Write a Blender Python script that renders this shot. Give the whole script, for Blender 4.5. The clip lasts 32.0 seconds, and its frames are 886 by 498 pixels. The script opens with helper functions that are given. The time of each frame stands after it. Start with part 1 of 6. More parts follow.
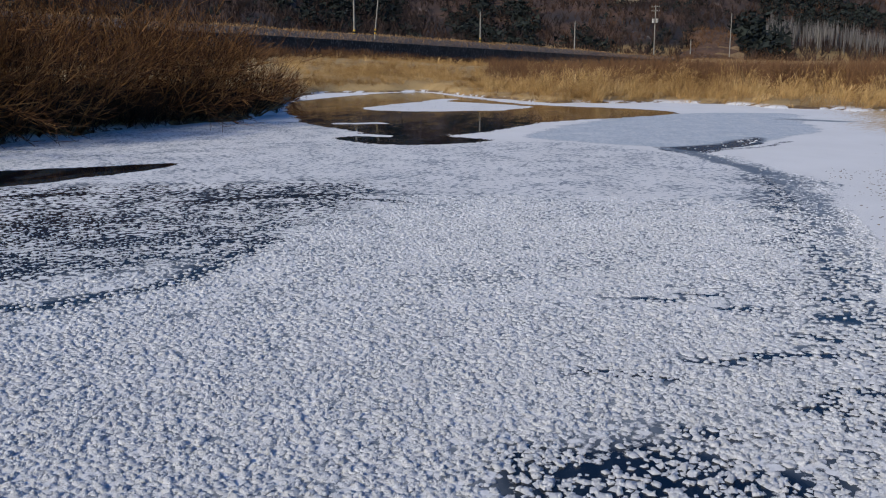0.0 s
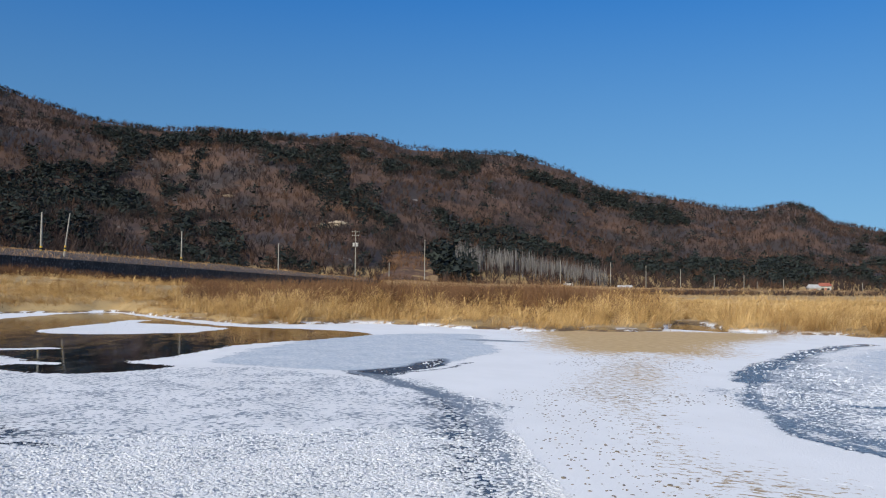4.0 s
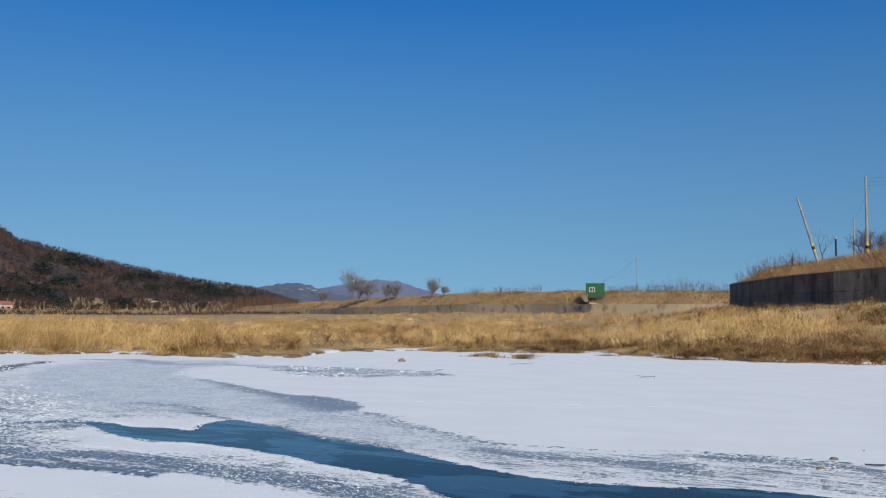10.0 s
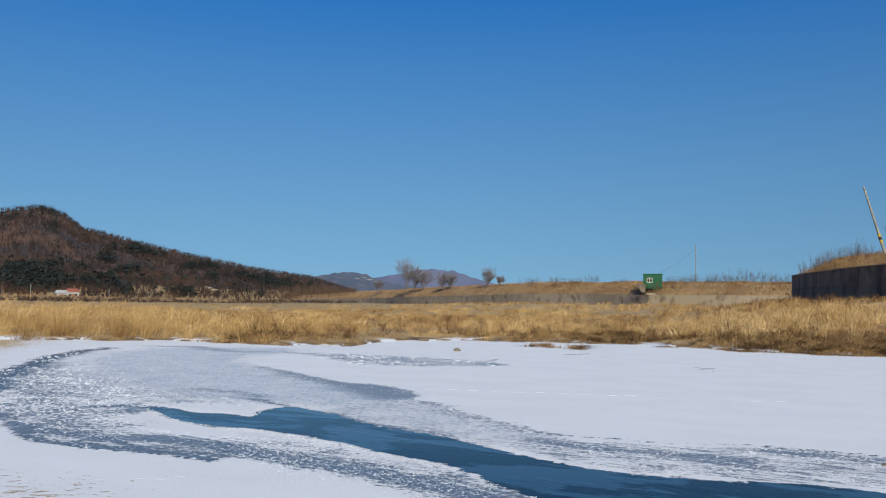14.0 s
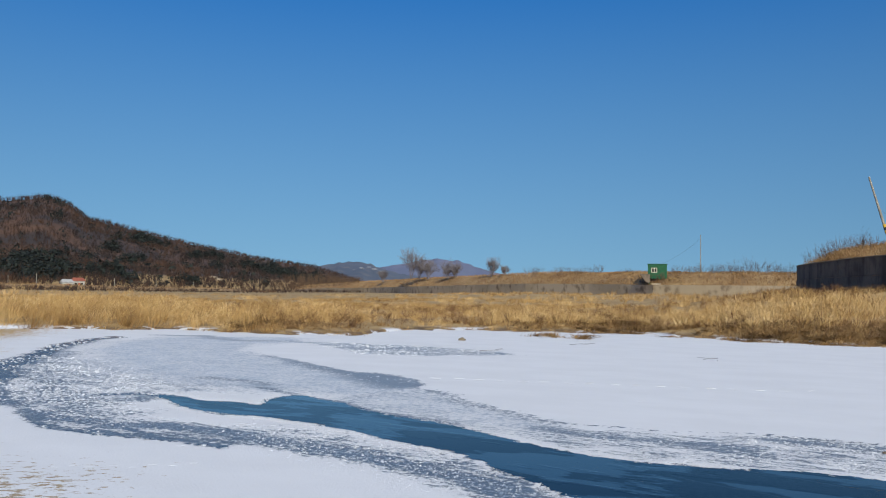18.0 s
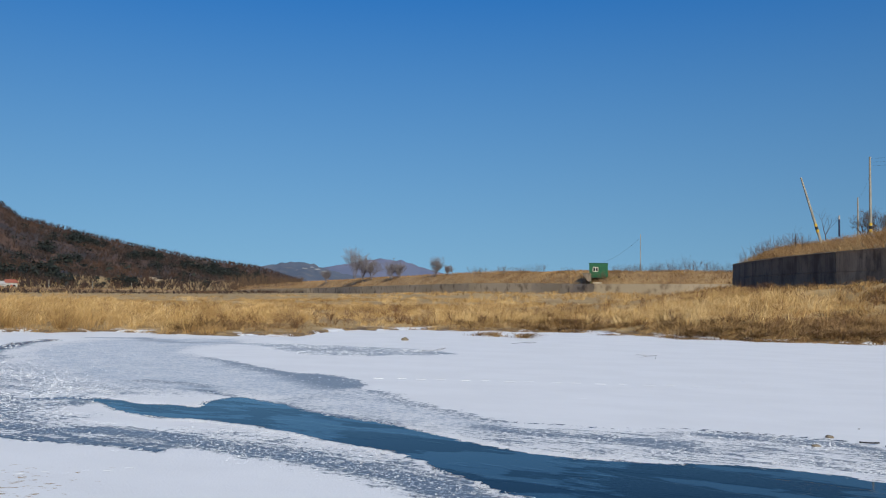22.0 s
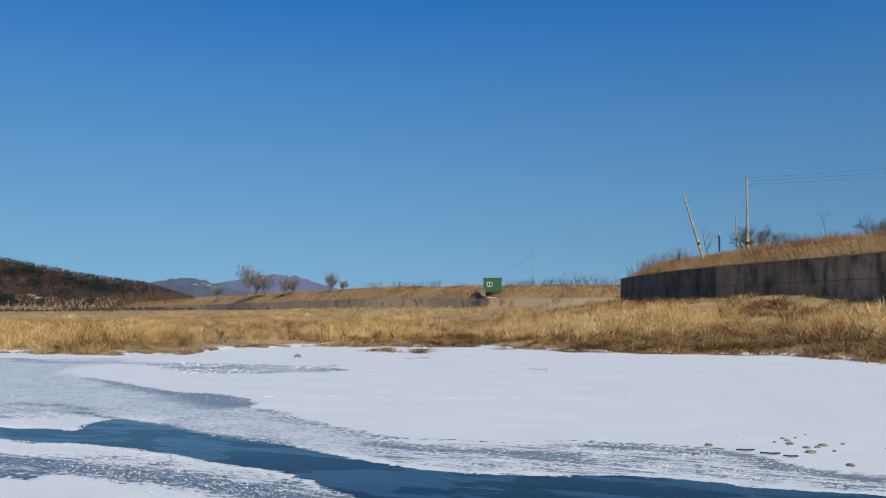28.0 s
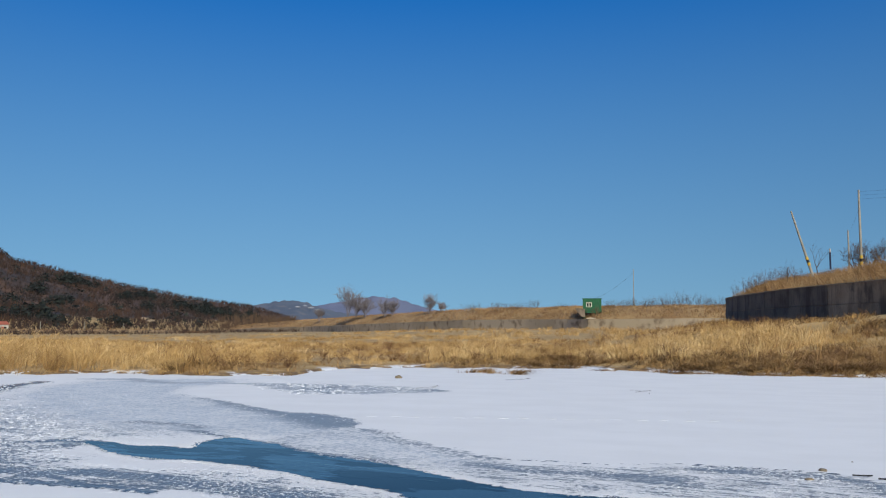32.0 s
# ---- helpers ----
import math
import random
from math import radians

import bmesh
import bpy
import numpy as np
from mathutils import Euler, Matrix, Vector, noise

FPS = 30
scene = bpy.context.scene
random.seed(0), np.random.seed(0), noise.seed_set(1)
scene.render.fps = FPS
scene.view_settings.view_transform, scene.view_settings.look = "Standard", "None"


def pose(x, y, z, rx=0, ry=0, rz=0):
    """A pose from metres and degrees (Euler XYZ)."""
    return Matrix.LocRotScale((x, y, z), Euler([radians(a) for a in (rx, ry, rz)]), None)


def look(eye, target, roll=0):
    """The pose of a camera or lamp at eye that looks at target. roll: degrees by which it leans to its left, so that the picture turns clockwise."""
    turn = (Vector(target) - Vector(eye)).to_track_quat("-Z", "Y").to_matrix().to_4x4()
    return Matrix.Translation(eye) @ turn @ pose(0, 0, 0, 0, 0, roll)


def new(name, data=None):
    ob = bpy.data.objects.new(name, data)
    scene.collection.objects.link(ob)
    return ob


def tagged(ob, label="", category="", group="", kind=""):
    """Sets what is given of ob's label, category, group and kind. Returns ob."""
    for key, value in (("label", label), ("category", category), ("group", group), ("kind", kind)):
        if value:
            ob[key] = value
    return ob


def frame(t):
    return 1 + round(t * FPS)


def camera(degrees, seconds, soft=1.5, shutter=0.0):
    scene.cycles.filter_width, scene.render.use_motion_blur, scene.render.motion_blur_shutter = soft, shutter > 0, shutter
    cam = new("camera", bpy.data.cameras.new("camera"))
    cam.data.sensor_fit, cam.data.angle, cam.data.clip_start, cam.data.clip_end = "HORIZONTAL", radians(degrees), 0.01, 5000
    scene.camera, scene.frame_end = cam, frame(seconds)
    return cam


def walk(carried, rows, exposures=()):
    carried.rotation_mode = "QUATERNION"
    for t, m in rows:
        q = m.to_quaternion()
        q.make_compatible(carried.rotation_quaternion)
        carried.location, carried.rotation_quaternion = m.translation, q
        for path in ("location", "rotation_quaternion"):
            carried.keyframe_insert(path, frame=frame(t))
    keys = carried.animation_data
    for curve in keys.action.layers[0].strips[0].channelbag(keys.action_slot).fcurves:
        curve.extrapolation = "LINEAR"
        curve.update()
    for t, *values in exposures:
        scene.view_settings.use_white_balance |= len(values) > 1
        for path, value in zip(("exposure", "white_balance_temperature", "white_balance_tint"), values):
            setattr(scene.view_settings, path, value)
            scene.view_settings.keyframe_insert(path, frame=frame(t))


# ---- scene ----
cam = camera(53.04, 32.0, soft=1.1)

# seconds, x, y, z, yaw, pitch, roll: a person who stands still and turns
PATH = [
    (0, 0.018, -0.368, 2.110, 62.527, -11.635, -0.118),
    (0.5, 0.034, -0.310, 2.136, 63.217, -7.667, 0.142),
    (1, -0.051, -0.230, 2.143, 61.214, -4.266, 1.477),
    (1.5, -0.170, -0.160, 2.179, 61.083, -1.896, 1.708),
    (2, -0.194, -0.112, 2.201, 66.191, -0.920, 0.096),
    (2.5, -0.130, 0.065, 2.218, 62.884, 0.277, 0.557),
    (3, -0.113, 0.272, 2.232, 58.155, 0.860, 0.643),
    (3.5, -0.091, 0.405, 2.237, 50.557, 1.657, 0.551),
    (5.5, -0.245, 0.040, 2.195, 28.481, 3.625, 0.778),
    (6, -0.180, -0.003, 2.198, 22.316, 3.660, 0.843),
    (6.5, -0.145, 0.032, 2.204, 17.143, 3.761, 0.675),
    (7, -0.135, 0.055, 2.205, 12.408, 3.867, 0.804),
    (7.5, -0.109, 0.062, 2.198, 8.846, 4.184, 1.124),
    (8, -0.066, 0.065, 2.198, 6.279, 4.214, 0.985),
    (8.5, -0.041, 0.084, 2.201, 3.346, 4.190, 0.999),
    (9, -0.021, 0.093, 2.193, 0.440, 4.212, 1.160),
    (9.5, -0.003, 0.161, 2.196, -2.827, 4.193, 0.792),
    (10, 0.017, 0.171, 2.195, -5.507, 4.146, 0.603),
    (10.5, 0.053, 0.198, 2.194, -7.698, 4.121, 0.578),
    (11, 0.049, 0.189, 2.191, -7.957, 4.204, 0.466),
    (11.5, 0.017, 0.199, 2.193, -5.460, 3.816, 0.615),
    (12, -0.012, 0.186, 2.192, -3.897, 3.830, 0.717),
    (12.5, 0.012, 0.186, 2.192, -3.595, 3.786, 0.808),
    (13, 0.036, 0.198, 2.191, -3.070, 3.771, 0.900),
    (13.5, 0.020, 0.187, 2.197, -2.178, 3.479, 0.856),
    (14, 0.011, 0.167, 2.196, -1.936, 3.435, 0.975),
    (14.5, 0.027, 0.143, 2.196, -2.045, 3.372, 0.946),
    (16.5, -0.045, 0.014, 2.202, -1.625, 3.045, 1.163),
    (17, -0.002, 0.003, 2.197, -1.548, 2.896, 1.094),
    (17.5, -0.011, -0.002, 2.194, -1.748, 2.867, 1.215),
    (18, -0.020, 0.008, 2.199, -1.654, 2.765, 1.059),
    (18.5, -0.006, 0.013, 2.198, -1.382, 2.652, 1.009),
    (19, 0.001, 0.008, 2.197, -1.551, 2.576, 1.114),
    (19.5, -0.000, -0.008, 2.190, -1.598, 2.509, 1.100),
    (20, 0.010, -0.026, 2.194, -2.988, 2.565, 1.168),
    (20.5, 0.013, -0.021, 2.194, -4.149, 2.631, 1.210),
    (21, 0.028, -0.025, 2.201, -5.084, 2.678, 1.096),
    (21.5, 0.035, -0.014, 2.201, -5.200, 2.676, 0.882),
    (22, 0.024, -0.008, 2.200, -5.290, 2.810, 0.740),
    (22.5, 0.051, 0.011, 2.195, -5.986, 2.859, 0.758),
    (23, 0.055, -0.010, 2.187, -6.147, 2.843, 0.888),
    (23.5, 0.052, -0.006, 2.190, -6.694, 2.971, 0.667),
    (24, 0.068, -0.016, 2.200, -7.379, 3.140, 0.636),
    (24.5, 0.052, -0.015, 2.202, -7.677, 3.252, 0.566),
    (25, 0.064, -0.081, 2.206, -8.553, 3.441, 0.414),
    (25.5, 0.087, -0.022, 2.211, -9.834, 3.618, 0.278),
    (26, 0.105, 0.001, 2.213, -10.948, 3.775, 0.717),
    (26.5, 0.110, 0.007, 2.211, -11.868, 3.893, 0.505),
    (28.5, 0.101, 0.028, 2.203, -12.018, 3.854, 0.302),
    (29, 0.077, 0.016, 2.205, -11.821, 3.927, 0.420),
    (29.5, 0.091, 0.002, 2.208, -11.686, 3.976, 0.233),
    (30, 0.087, 0.009, 2.201, -11.673, 4.022, -0.001),
    (30.5, 0.089, -0.025, 2.216, -10.597, 4.044, 0.043),
    (31, 0.081, -0.033, 2.212, -8.855, 4.229, -0.140),
    (31.5, 0.083, -0.072, 2.217, -7.375, 4.578, 0.145),
    (32, 0.042, -0.110, 2.203, -5.710, 5.194, 0.105),
]
walk(cam, [(t, pose(x, y, z, 90 + pitch, 0, yaw) @ pose(0, 0, 0, 0, 0, roll)) for t, x, y, z, yaw, pitch, roll in PATH],
     exposures=[(0, -0.56, 6440, 13), (1, -0.30, 6420, 13), (2, -0.07, 6560, 11), (3.5, 0.0, 6520, 10), (6, -0.22, 6510, 8), (32, -0.22, 6510, 8)])

# ---- light ----
SUN_AZ, SUN_EL = -168.0, 31.0        # degrees to the left of +y, and above the horizon
sun_way = Vector((-math.sin(radians(SUN_AZ)) * math.cos(radians(SUN_EL)), math.cos(radians(SUN_AZ)) * math.cos(radians(SUN_EL)), math.sin(radians(SUN_EL))))
world = bpy.data.worlds.new("winter_sky")
scene.world = world
world.use_nodes = True
sky = world.node_tree.nodes.new("ShaderNodeTexSky")
sky.sky_type, sky.sun_disc = "NISHITA", False
sky.sun_elevation, sky.sun_rotation = radians(SUN_EL), radians(-SUN_AZ)
sky.altitude, sky.air_density, sky.dust_density, sky.ozone_density = 1200, 1.1, 4.5, 6.0
clear = world.node_tree.nodes.new("ShaderNodeHueSaturation")
# the hills stand in front of the sky's own pale horizon
way = world.node_tree.nodes.new("ShaderNodeTexCoord")
raised = world.node_tree.nodes.new("ShaderNodeMapping")
raised.inputs["Location"].default_value = (0, 0, 0.19)
unit = world.node_tree.nodes.new("ShaderNodeVectorMath")
unit.operation = "NORMALIZE"
world.node_tree.links.new(way.outputs["Generated"], raised.inputs[0])
world.node_tree.links.new(raised.outputs[0], unit.inputs[0])
world.node_tree.links.new(unit.outputs[0], sky.inputs[0])
# dry winter air: hazy low down, a purer blue towards the zenith
height = world.node_tree.nodes.new("ShaderNodeSeparateXYZ")
purer, deeper, bluer = (world.node_tree.nodes.new("ShaderNodeMapRange") for _ in range(3))
for ramp_node, ends in ((purer, (0.0, 0.36, 0.93, 1.27)), (deeper, (0.0, 0.36, 0.80, 1.24)), (bluer, (0.0, 0.36, 0.476, 0.504))):
    for key, value in zip(("From Min", "From Max", "To Min", "To Max"), ends):
        ramp_node.inputs[key].default_value = value
world.node_tree.links.new(way.outputs["Generated"], height.inputs[0])
for ramp_node, key in ((purer, "Saturation"), (deeper, "Value"), (bluer, "Hue")):
    world.node_tree.links.new(height.outputs[2], ramp_node.inputs[0])
    world.node_tree.links.new(ramp_node.outputs[0], clear.inputs[key])
world.node_tree.links.new(sky.outputs[0], clear.inputs["Color"])
world.node_tree.links.new(clear.outputs[0], world.node_tree.nodes["Background"].inputs[0])
world.node_tree.nodes["Background"].inputs[1].default_value = 0.148
sun = new("sun", bpy.data.lights.new("sun", "SUN"))
sun.data.energy, sun.data.angle, sun.data.color = 3.9, radians(0.55), (1.0, 0.93, 0.74)
sun.matrix_world = look(sun_way * 100, (0, 0, 0))


# ---- materials ----
class Nodes:
    """A small writer of node trees."""

    def __init__(self, name, rough=0.8, metal=0.0):
        self.mat = bpy.data.materials.new(name)
        self.mat.use_nodes = True
        self.tree = self.mat.node_tree
        self.bsdf = self.tree.nodes["Principled BSDF"]
        self.put(rough, "Roughness")
        self.put(metal, "Metallic")

    def node(self, kind, **inputs):
        n = self.tree.nodes.new("ShaderNode" + kind)
        for key, value in inputs.items():
            self.join(value, n.inputs[key.replace("_", " ")])
        return n

    def join(self, value, socket):
        if isinstance(value, bpy.types.NodeSocket):
            self.tree.links.new(value, socket)
        else:
            socket.default_value = value

    def put(self, value, name):
        self.join(value, self.bsdf.inputs[name])

    def place(self, scale=(1, 1, 1), turn=0.0, local=False):
        n = self.node("Mapping", Vector=self.node("TexCoord").outputs["Object"] if local else self.node("NewGeometry").outputs["Position"])
        n.vector_type = "TEXTURE"
        n.inputs["Scale"].default_value, n.inputs["Rotation"].default_value = [1 / v for v in scale], (0, 0, radians(turn))
        return n.outputs[0]

    def noise(self, scale, detail=3.0, rough=0.55, at=None):
        n = self.node("TexNoise", Scale=scale, Detail=detail, Roughness=rough, Vector=at or self.place())
        return n.outputs["Fac"]

    def ramp(self, value, lo, hi, a=0.0, b=1.0):
        n = self.node("MapRange", Value=value)
        n.interpolation_type = "SMOOTHSTEP"
        for key, v in (("From Min", lo), ("From Max", hi), ("To Min", a), ("To Max", b)):
            self.join(v, n.inputs[key])
        return n.outputs[0]

    def math(self, op, a, b=0.0):
        n = self.tree.nodes.new("ShaderNodeMath")
        n.operation = op
        self.join(a, n.inputs[0])
        self.join(b, n.inputs[1])
        return n.outputs[0]

    def mix(self, fac, a, b):
        n = self.tree.nodes.new("ShaderNodeMix")
        n.data_type = "RGBA"
        self.join(fac, n.inputs[0])
        for v, socket in ((a, n.inputs[6]), (b, n.inputs[7])):
            self.join((*v, 1) if isinstance(v, tuple) and len(v) == 3 else v, socket)
        return n.outputs[2]

    def bump(self, height, strength, distance):
        n = self.node("Bump", Height=height, Strength=strength, Distance=distance)
        self.put(n.outputs[0], "Normal")

    def island(self):
        return self.node("NewGeometry").outputs["Random Per Island"]

    def attribute(self, name):
        n = self.tree.nodes.new("ShaderNodeAttribute")
        n.attribute_name = name
        s = self.node("SeparateColor", Color=n.outputs["Color"])
        return s.outputs[0], s.outputs[1], s.outputs[2]


def mottled(name, a, b, scale, rough=0.85, c=None, bump=0.0, fine=None, metal=0.0, local=False):
    """Two or three colours over each other in patches and grain."""
    n = Nodes(name, rough, metal)
    at = n.place(local=local)
    col = n.mix(n.ramp(n.noise(scale, 4, at=at), 0.35, 0.65), a, b)
    grain = n.noise(fine or scale * 9, 4, at=at)
    if c:
        col = n.mix(n.ramp(grain, 0.5, 0.72), col, c)
    n.put(col, "Base Color")
    if bump:
        n.bump(grain, 0.6, bump)
    return n.mat


def varied(name, colours, rough=0.8, patch=0.0):
    """Colours that differ from island to island of one mesh, and by broad patches."""
    n = Nodes(name, rough)
    n.put(0.15, "Specular IOR Level")
    ramp = n.node("ValToRGB")
    value = n.island()
    if patch:
        value = n.math("ADD", n.math("MULTIPLY", value, 0.16), n.math("ADD", n.math("MULTIPLY", n.ramp(n.noise(patch, 4, 0.65), 0.38, 0.62), 0.38), n.math("MULTIPLY", n.ramp(n.noise(patch * 5, 4, 0.65), 0.36, 0.64), 0.46)))
    n.join(value, ramp.inputs[0])
    ramp.color_ramp.elements[0].color, ramp.color_ramp.elements[1].color = (*colours[0], 1), (*colours[-1], 1)
    for i, c in enumerate(colours[1:-1]):
        e = ramp.color_ramp.elements.new((i + 1) / (len(colours) - 1))
        e.color = (*c, 1)
    n.put(ramp.outputs[0], "Base Color")
    return n.mat


def ice_material():
    n = Nodes("river_ice", 0.5)
    cover, blur, streak = n.attribute("cover")
    water, tan, sand = n.attribute("ground")
    veil, flecks, _ = n.attribute("veil")
    cells = n.node("TexVoronoi", Scale=10.5, Vector=n.place())
    grain = n.math("ADD", n.math("MULTIPLY", n.noise(9.0, 6, 0.70), 0.55), n.math("ADD", n.math("MULTIPLY", n.noise(1.1, 3), 0.27), n.math("MULTIPLY", cells.outputs["Distance"], 0.22)))
    flow = n.place((1.0, 7.0, 1.0), -35)
    lines = n.math("ADD", n.math("MULTIPLY", n.noise(1.1, 7, 0.72, at=flow), 0.58), n.math("MULTIPLY", n.noise(12.0, 6, 0.78), 0.42))
    pick = n.math("ADD", n.math("MULTIPLY", grain, n.math("SUBTRACT", 1.0, streak)), n.math("MULTIPLY", lines, streak))
    # cover 0..1 is laid over the spread of the noise, so that it gives the share that is white
    edge = n.math("ADD", 0.39, n.math("MULTIPLY", cover, 0.22))
    soft = n.math("ADD", 0.018, n.math("MULTIPLY", blur, 0.25))
    white = n.math("SUBTRACT", 1.0, n.ramp(pick, n.math("SUBTRACT", edge, soft), n.math("ADD", edge, soft)))
    rim = n.math("SUBTRACT", n.math("ADD", n.math("MULTIPLY", n.noise(3.2, 6, 0.72), 0.6), n.math("MULTIPLY", n.noise(1.6, 4, 0.6, at=flow), 0.4)), 0.5)
    open_water = n.ramp(n.math("ADD", water, n.math("MULTIPLY", rim, 1.5)), 0.47, 0.53)
    white = n.math("MULTIPLY", white, n.math("SUBTRACT", 1.0, open_water))
    # thin dark ice, with a film of frost or trapped air over it where it is older
    bare = n.mix(n.ramp(n.noise(0.9, 4, at=flow), 0.35, 0.7), (0.004, 0.006, 0.010), (0.022, 0.030, 0.040))
    
    film = n.mix(n.ramp(n.noise(0.7, 5, at=flow), 0.35, 0.65), (0.41, 0.47, 0.52), (0.48, 0.54, 0.585))
    film = n.mix(n.ramp(n.noise(17, 5, 0.75), 0.50, 0.66), film, (0.66, 0.68, 0.69))
    film = n.mix(n.ramp(n.noise(7, 5, 0.75, at=flow), 0.60, 0.74), film, (0.36, 0.42, 0.47))
    bare = n.mix(veil, bare, film)
    bare = n.mix(n.math("MULTIPLY", n.ramp(n.noise(13, 6, 0.78), 0.53, 0.57), n.math("MINIMUM", n.math("MULTIPLY", flecks, 3.5), 0.8)), bare, (0.62, 0.64, 0.65))
    deep = n.mix(n.ramp(n.noise(0.5, 6, 0.6, at=n.place((1.0, 2.4, 1.0), -35)), 0.47, 0.51), (0.018, 0.036, 0.050), (0.002, 0.004, 0.009))
    bare = n.mix(open_water, bare, deep)
    snow = n.mix(n.ramp(n.noise(0.45, 5, at=n.place((1, 1.6, 1), -25)), 0.3, 0.7), (0.80, 0.79, 0.765), (0.84, 0.83, 0.805))
    sandy = n.mix(n.ramp(n.noise(14, 3), 0.3, 0.7), (0.50, 0.38, 0.22), (0.34, 0.25, 0.15))
    spots = n.ramp(n.math("ADD", n.noise(5.0, 5, 0.70, at=n.place((1, 1.8, 1), 12)), n.math("MULTIPLY", n.math("SUBTRACT", sand, 1.0), 0.4)), 0.515, 0.55)
    snow = n.mix(spots, snow, sandy)
    tanned = n.ramp(n.math("ADD", tan, n.math("MULTIPLY", n.math("SUBTRACT", n.noise(3.2, 7, 0.75, at=n.place((1, 2.0, 1), 10)), 0.5), 2.2)), 0.45, 0.56)
    snow = n.mix(tanned, snow, n.mix(n.ramp(n.noise(3, 4), 0.3, 0.7), (0.50, 0.33, 0.15), (0.60, 0.42, 0.21)))
    n.put(n.mix(white, bare, snow), "Base Color")
    dry = n.math("SUBTRACT", 1.0, open_water)
    old = n.math("MULTIPLY", n.math("MAXIMUM", white, n.math("MULTIPLY", veil, 0.75)), 0.62)
    n.put(n.math("ADD", n.math("MULTIPLY", old, dry), n.math("ADD", 0.05, n.math("MULTIPLY", dry, 0.14))), "Roughness")
    n.put(1.31, "IOR")
    n.put(n.math("SUBTRACT", 0.5, n.math("MULTIPLY", open_water, n.ramp(n.noise(0.5, 6, 0.6, at=n.place((1.0, 2.4, 1.0), -35)), 0.47, 0.51, 0.06, 0.36))), "Specular IOR Level")
    fine = n.math("ADD", n.math("MULTIPLY", white, 0.5), n.math("MULTIPLY", n.math("MULTIPLY", n.noise(26, 4), white), 0.5))
    # a skin of wrinkled ice lies in patches on the open water
    wrinkled = n.ramp(n.noise(0.38, 4, 0.6, at=n.place((1.0, 3.2, 1.0), -38)), 0.52, 0.55)
    ripple = n.noise(16.0, 3, 0.6, at=n.place((1.0, 1.6, 1.0), -35))
    swell = n.math("MULTIPLY", n.math("MULTIPLY", ripple, n.math("ADD", 0.05, wrinkled)), n.math("MULTIPLY", open_water, 0.09))
    n.bump(n.math("ADD", fine, swell), 0.5, 0.035)
    return n.mat


def ground_material():
    """Straw-coloured plain; leaf litter, earth and pale rock on the hills."""
    n = Nodes("dry_ground", 0.9)
    height = n.node("SeparateXYZ", Vector=n.node("NewGeometry").outputs["Position"]).outputs[2]
    straw = n.mix(n.ramp(n.noise(0.25, 4), 0.35, 0.65), (0.34, 0.218, 0.082), (0.49, 0.335, 0.14))
    straw = n.mix(n.ramp(n.noise(3.0, 5, 0.7), 0.56, 0.74), straw, (0.26, 0.165, 0.07))
    straw = n.mix(n.ramp(n.noise(11.0, 5, 0.7, at=n.place((1, 3.5, 1), 20)), 0.58, 0.72), straw, (0.18, 0.11, 0.05))
    low = n.math("SUBTRACT", 1.0, n.ramp(height, 0.06, 0.20))
    # patches of darker brown low down along the water's edge
    straw = n.mix(n.math("MULTIPLY", n.ramp(n.noise(1.3, 5, 0.7), 0.40, 0.52), low), straw, (0.15, 0.092, 0.045))
    straw = n.mix(n.math("MULTIPLY", n.ramp(n.noise(0.32, 6, 0.7), 0.515, 0.545), low), straw, (0.80, 0.80, 0.80))
    litter = n.mix(n.ramp(n.noise(0.022, 4), 0.38, 0.62), (0.042, 0.032, 0.028), (0.12, 0.064, 0.036))
    litter = n.mix(n.ramp(n.noise(0.14, 4), 0.55, 0.75), litter, (0.075, 0.055, 0.046))
    litter = n.mix(n.ramp(n.noise(0.055, 6, 0.7), 0.64, 0.70), litter, (0.24, 0.21, 0.185))
    n.put(n.mix(n.ramp(height, 8.4, 11.5), straw, litter), "Base Color")
    n.bump(n.noise(5.0, 5, 0.7), 0.35, 0.03)
    return n.mat


ICE = ice_material()
GROUND = ground_material()
REED = varied("dry_reed", [(0.13, 0.070, 0.026), (0.36, 0.212, 0.078), (0.57, 0.372, 0.15), (0.74, 0.53, 0.27)], 0.7, patch=0.12)
PALE_REED = varied("pale_reed", [(0.34, 0.205, 0.08), (0.58, 0.385, 0.165), (0.76, 0.56, 0.29)], 0.7, patch=0.3)
SHORT_GRASS = varied("flattened_grass", [(0.075, 0.042, 0.020), (0.27, 0.160, 0.065), (0.52, 0.345, 0.155)], 0.8, patch=0.3)
# needle greens include a slight blue-green lift for haze over the hillside
PINE = varied("pine_needles", [(0.014, 0.018, 0.018), (0.022, 0.028, 0.026), (0.034, 0.041, 0.034)], 0.9)
BARE = varied("bare_twigs", [(0.035, 0.028, 0.028), (0.049, 0.036, 0.032), (0.074, 0.044, 0.032), (0.125, 0.066, 0.037)], 0.9, patch=0.018)
BIRCH = varied("pale_bark", [(0.11, 0.10, 0.095), (0.24, 0.225, 0.21)], 0.8)
WILLOW = varied("willow_twigs", [(0.020, 0.010, 0.006), (0.092, 0.040, 0.015), (0.195, 0.090, 0.030), (0.33, 0.17, 0.06)], 0.8)
# near-black brown: the thicket's inner shade is put into this colour
BRUSH = varied("shade_dark_brush", [(0.012, 0.009, 0.007), (0.036, 0.022, 0.014), (0.085, 0.048, 0.024)], 0.8)
RUST_GRASS = varied("rusty_grass", [(0.17, 0.09, 0.04), (0.32, 0.19, 0.085), (0.52, 0.35, 0.17)], 0.8, patch=0.1)
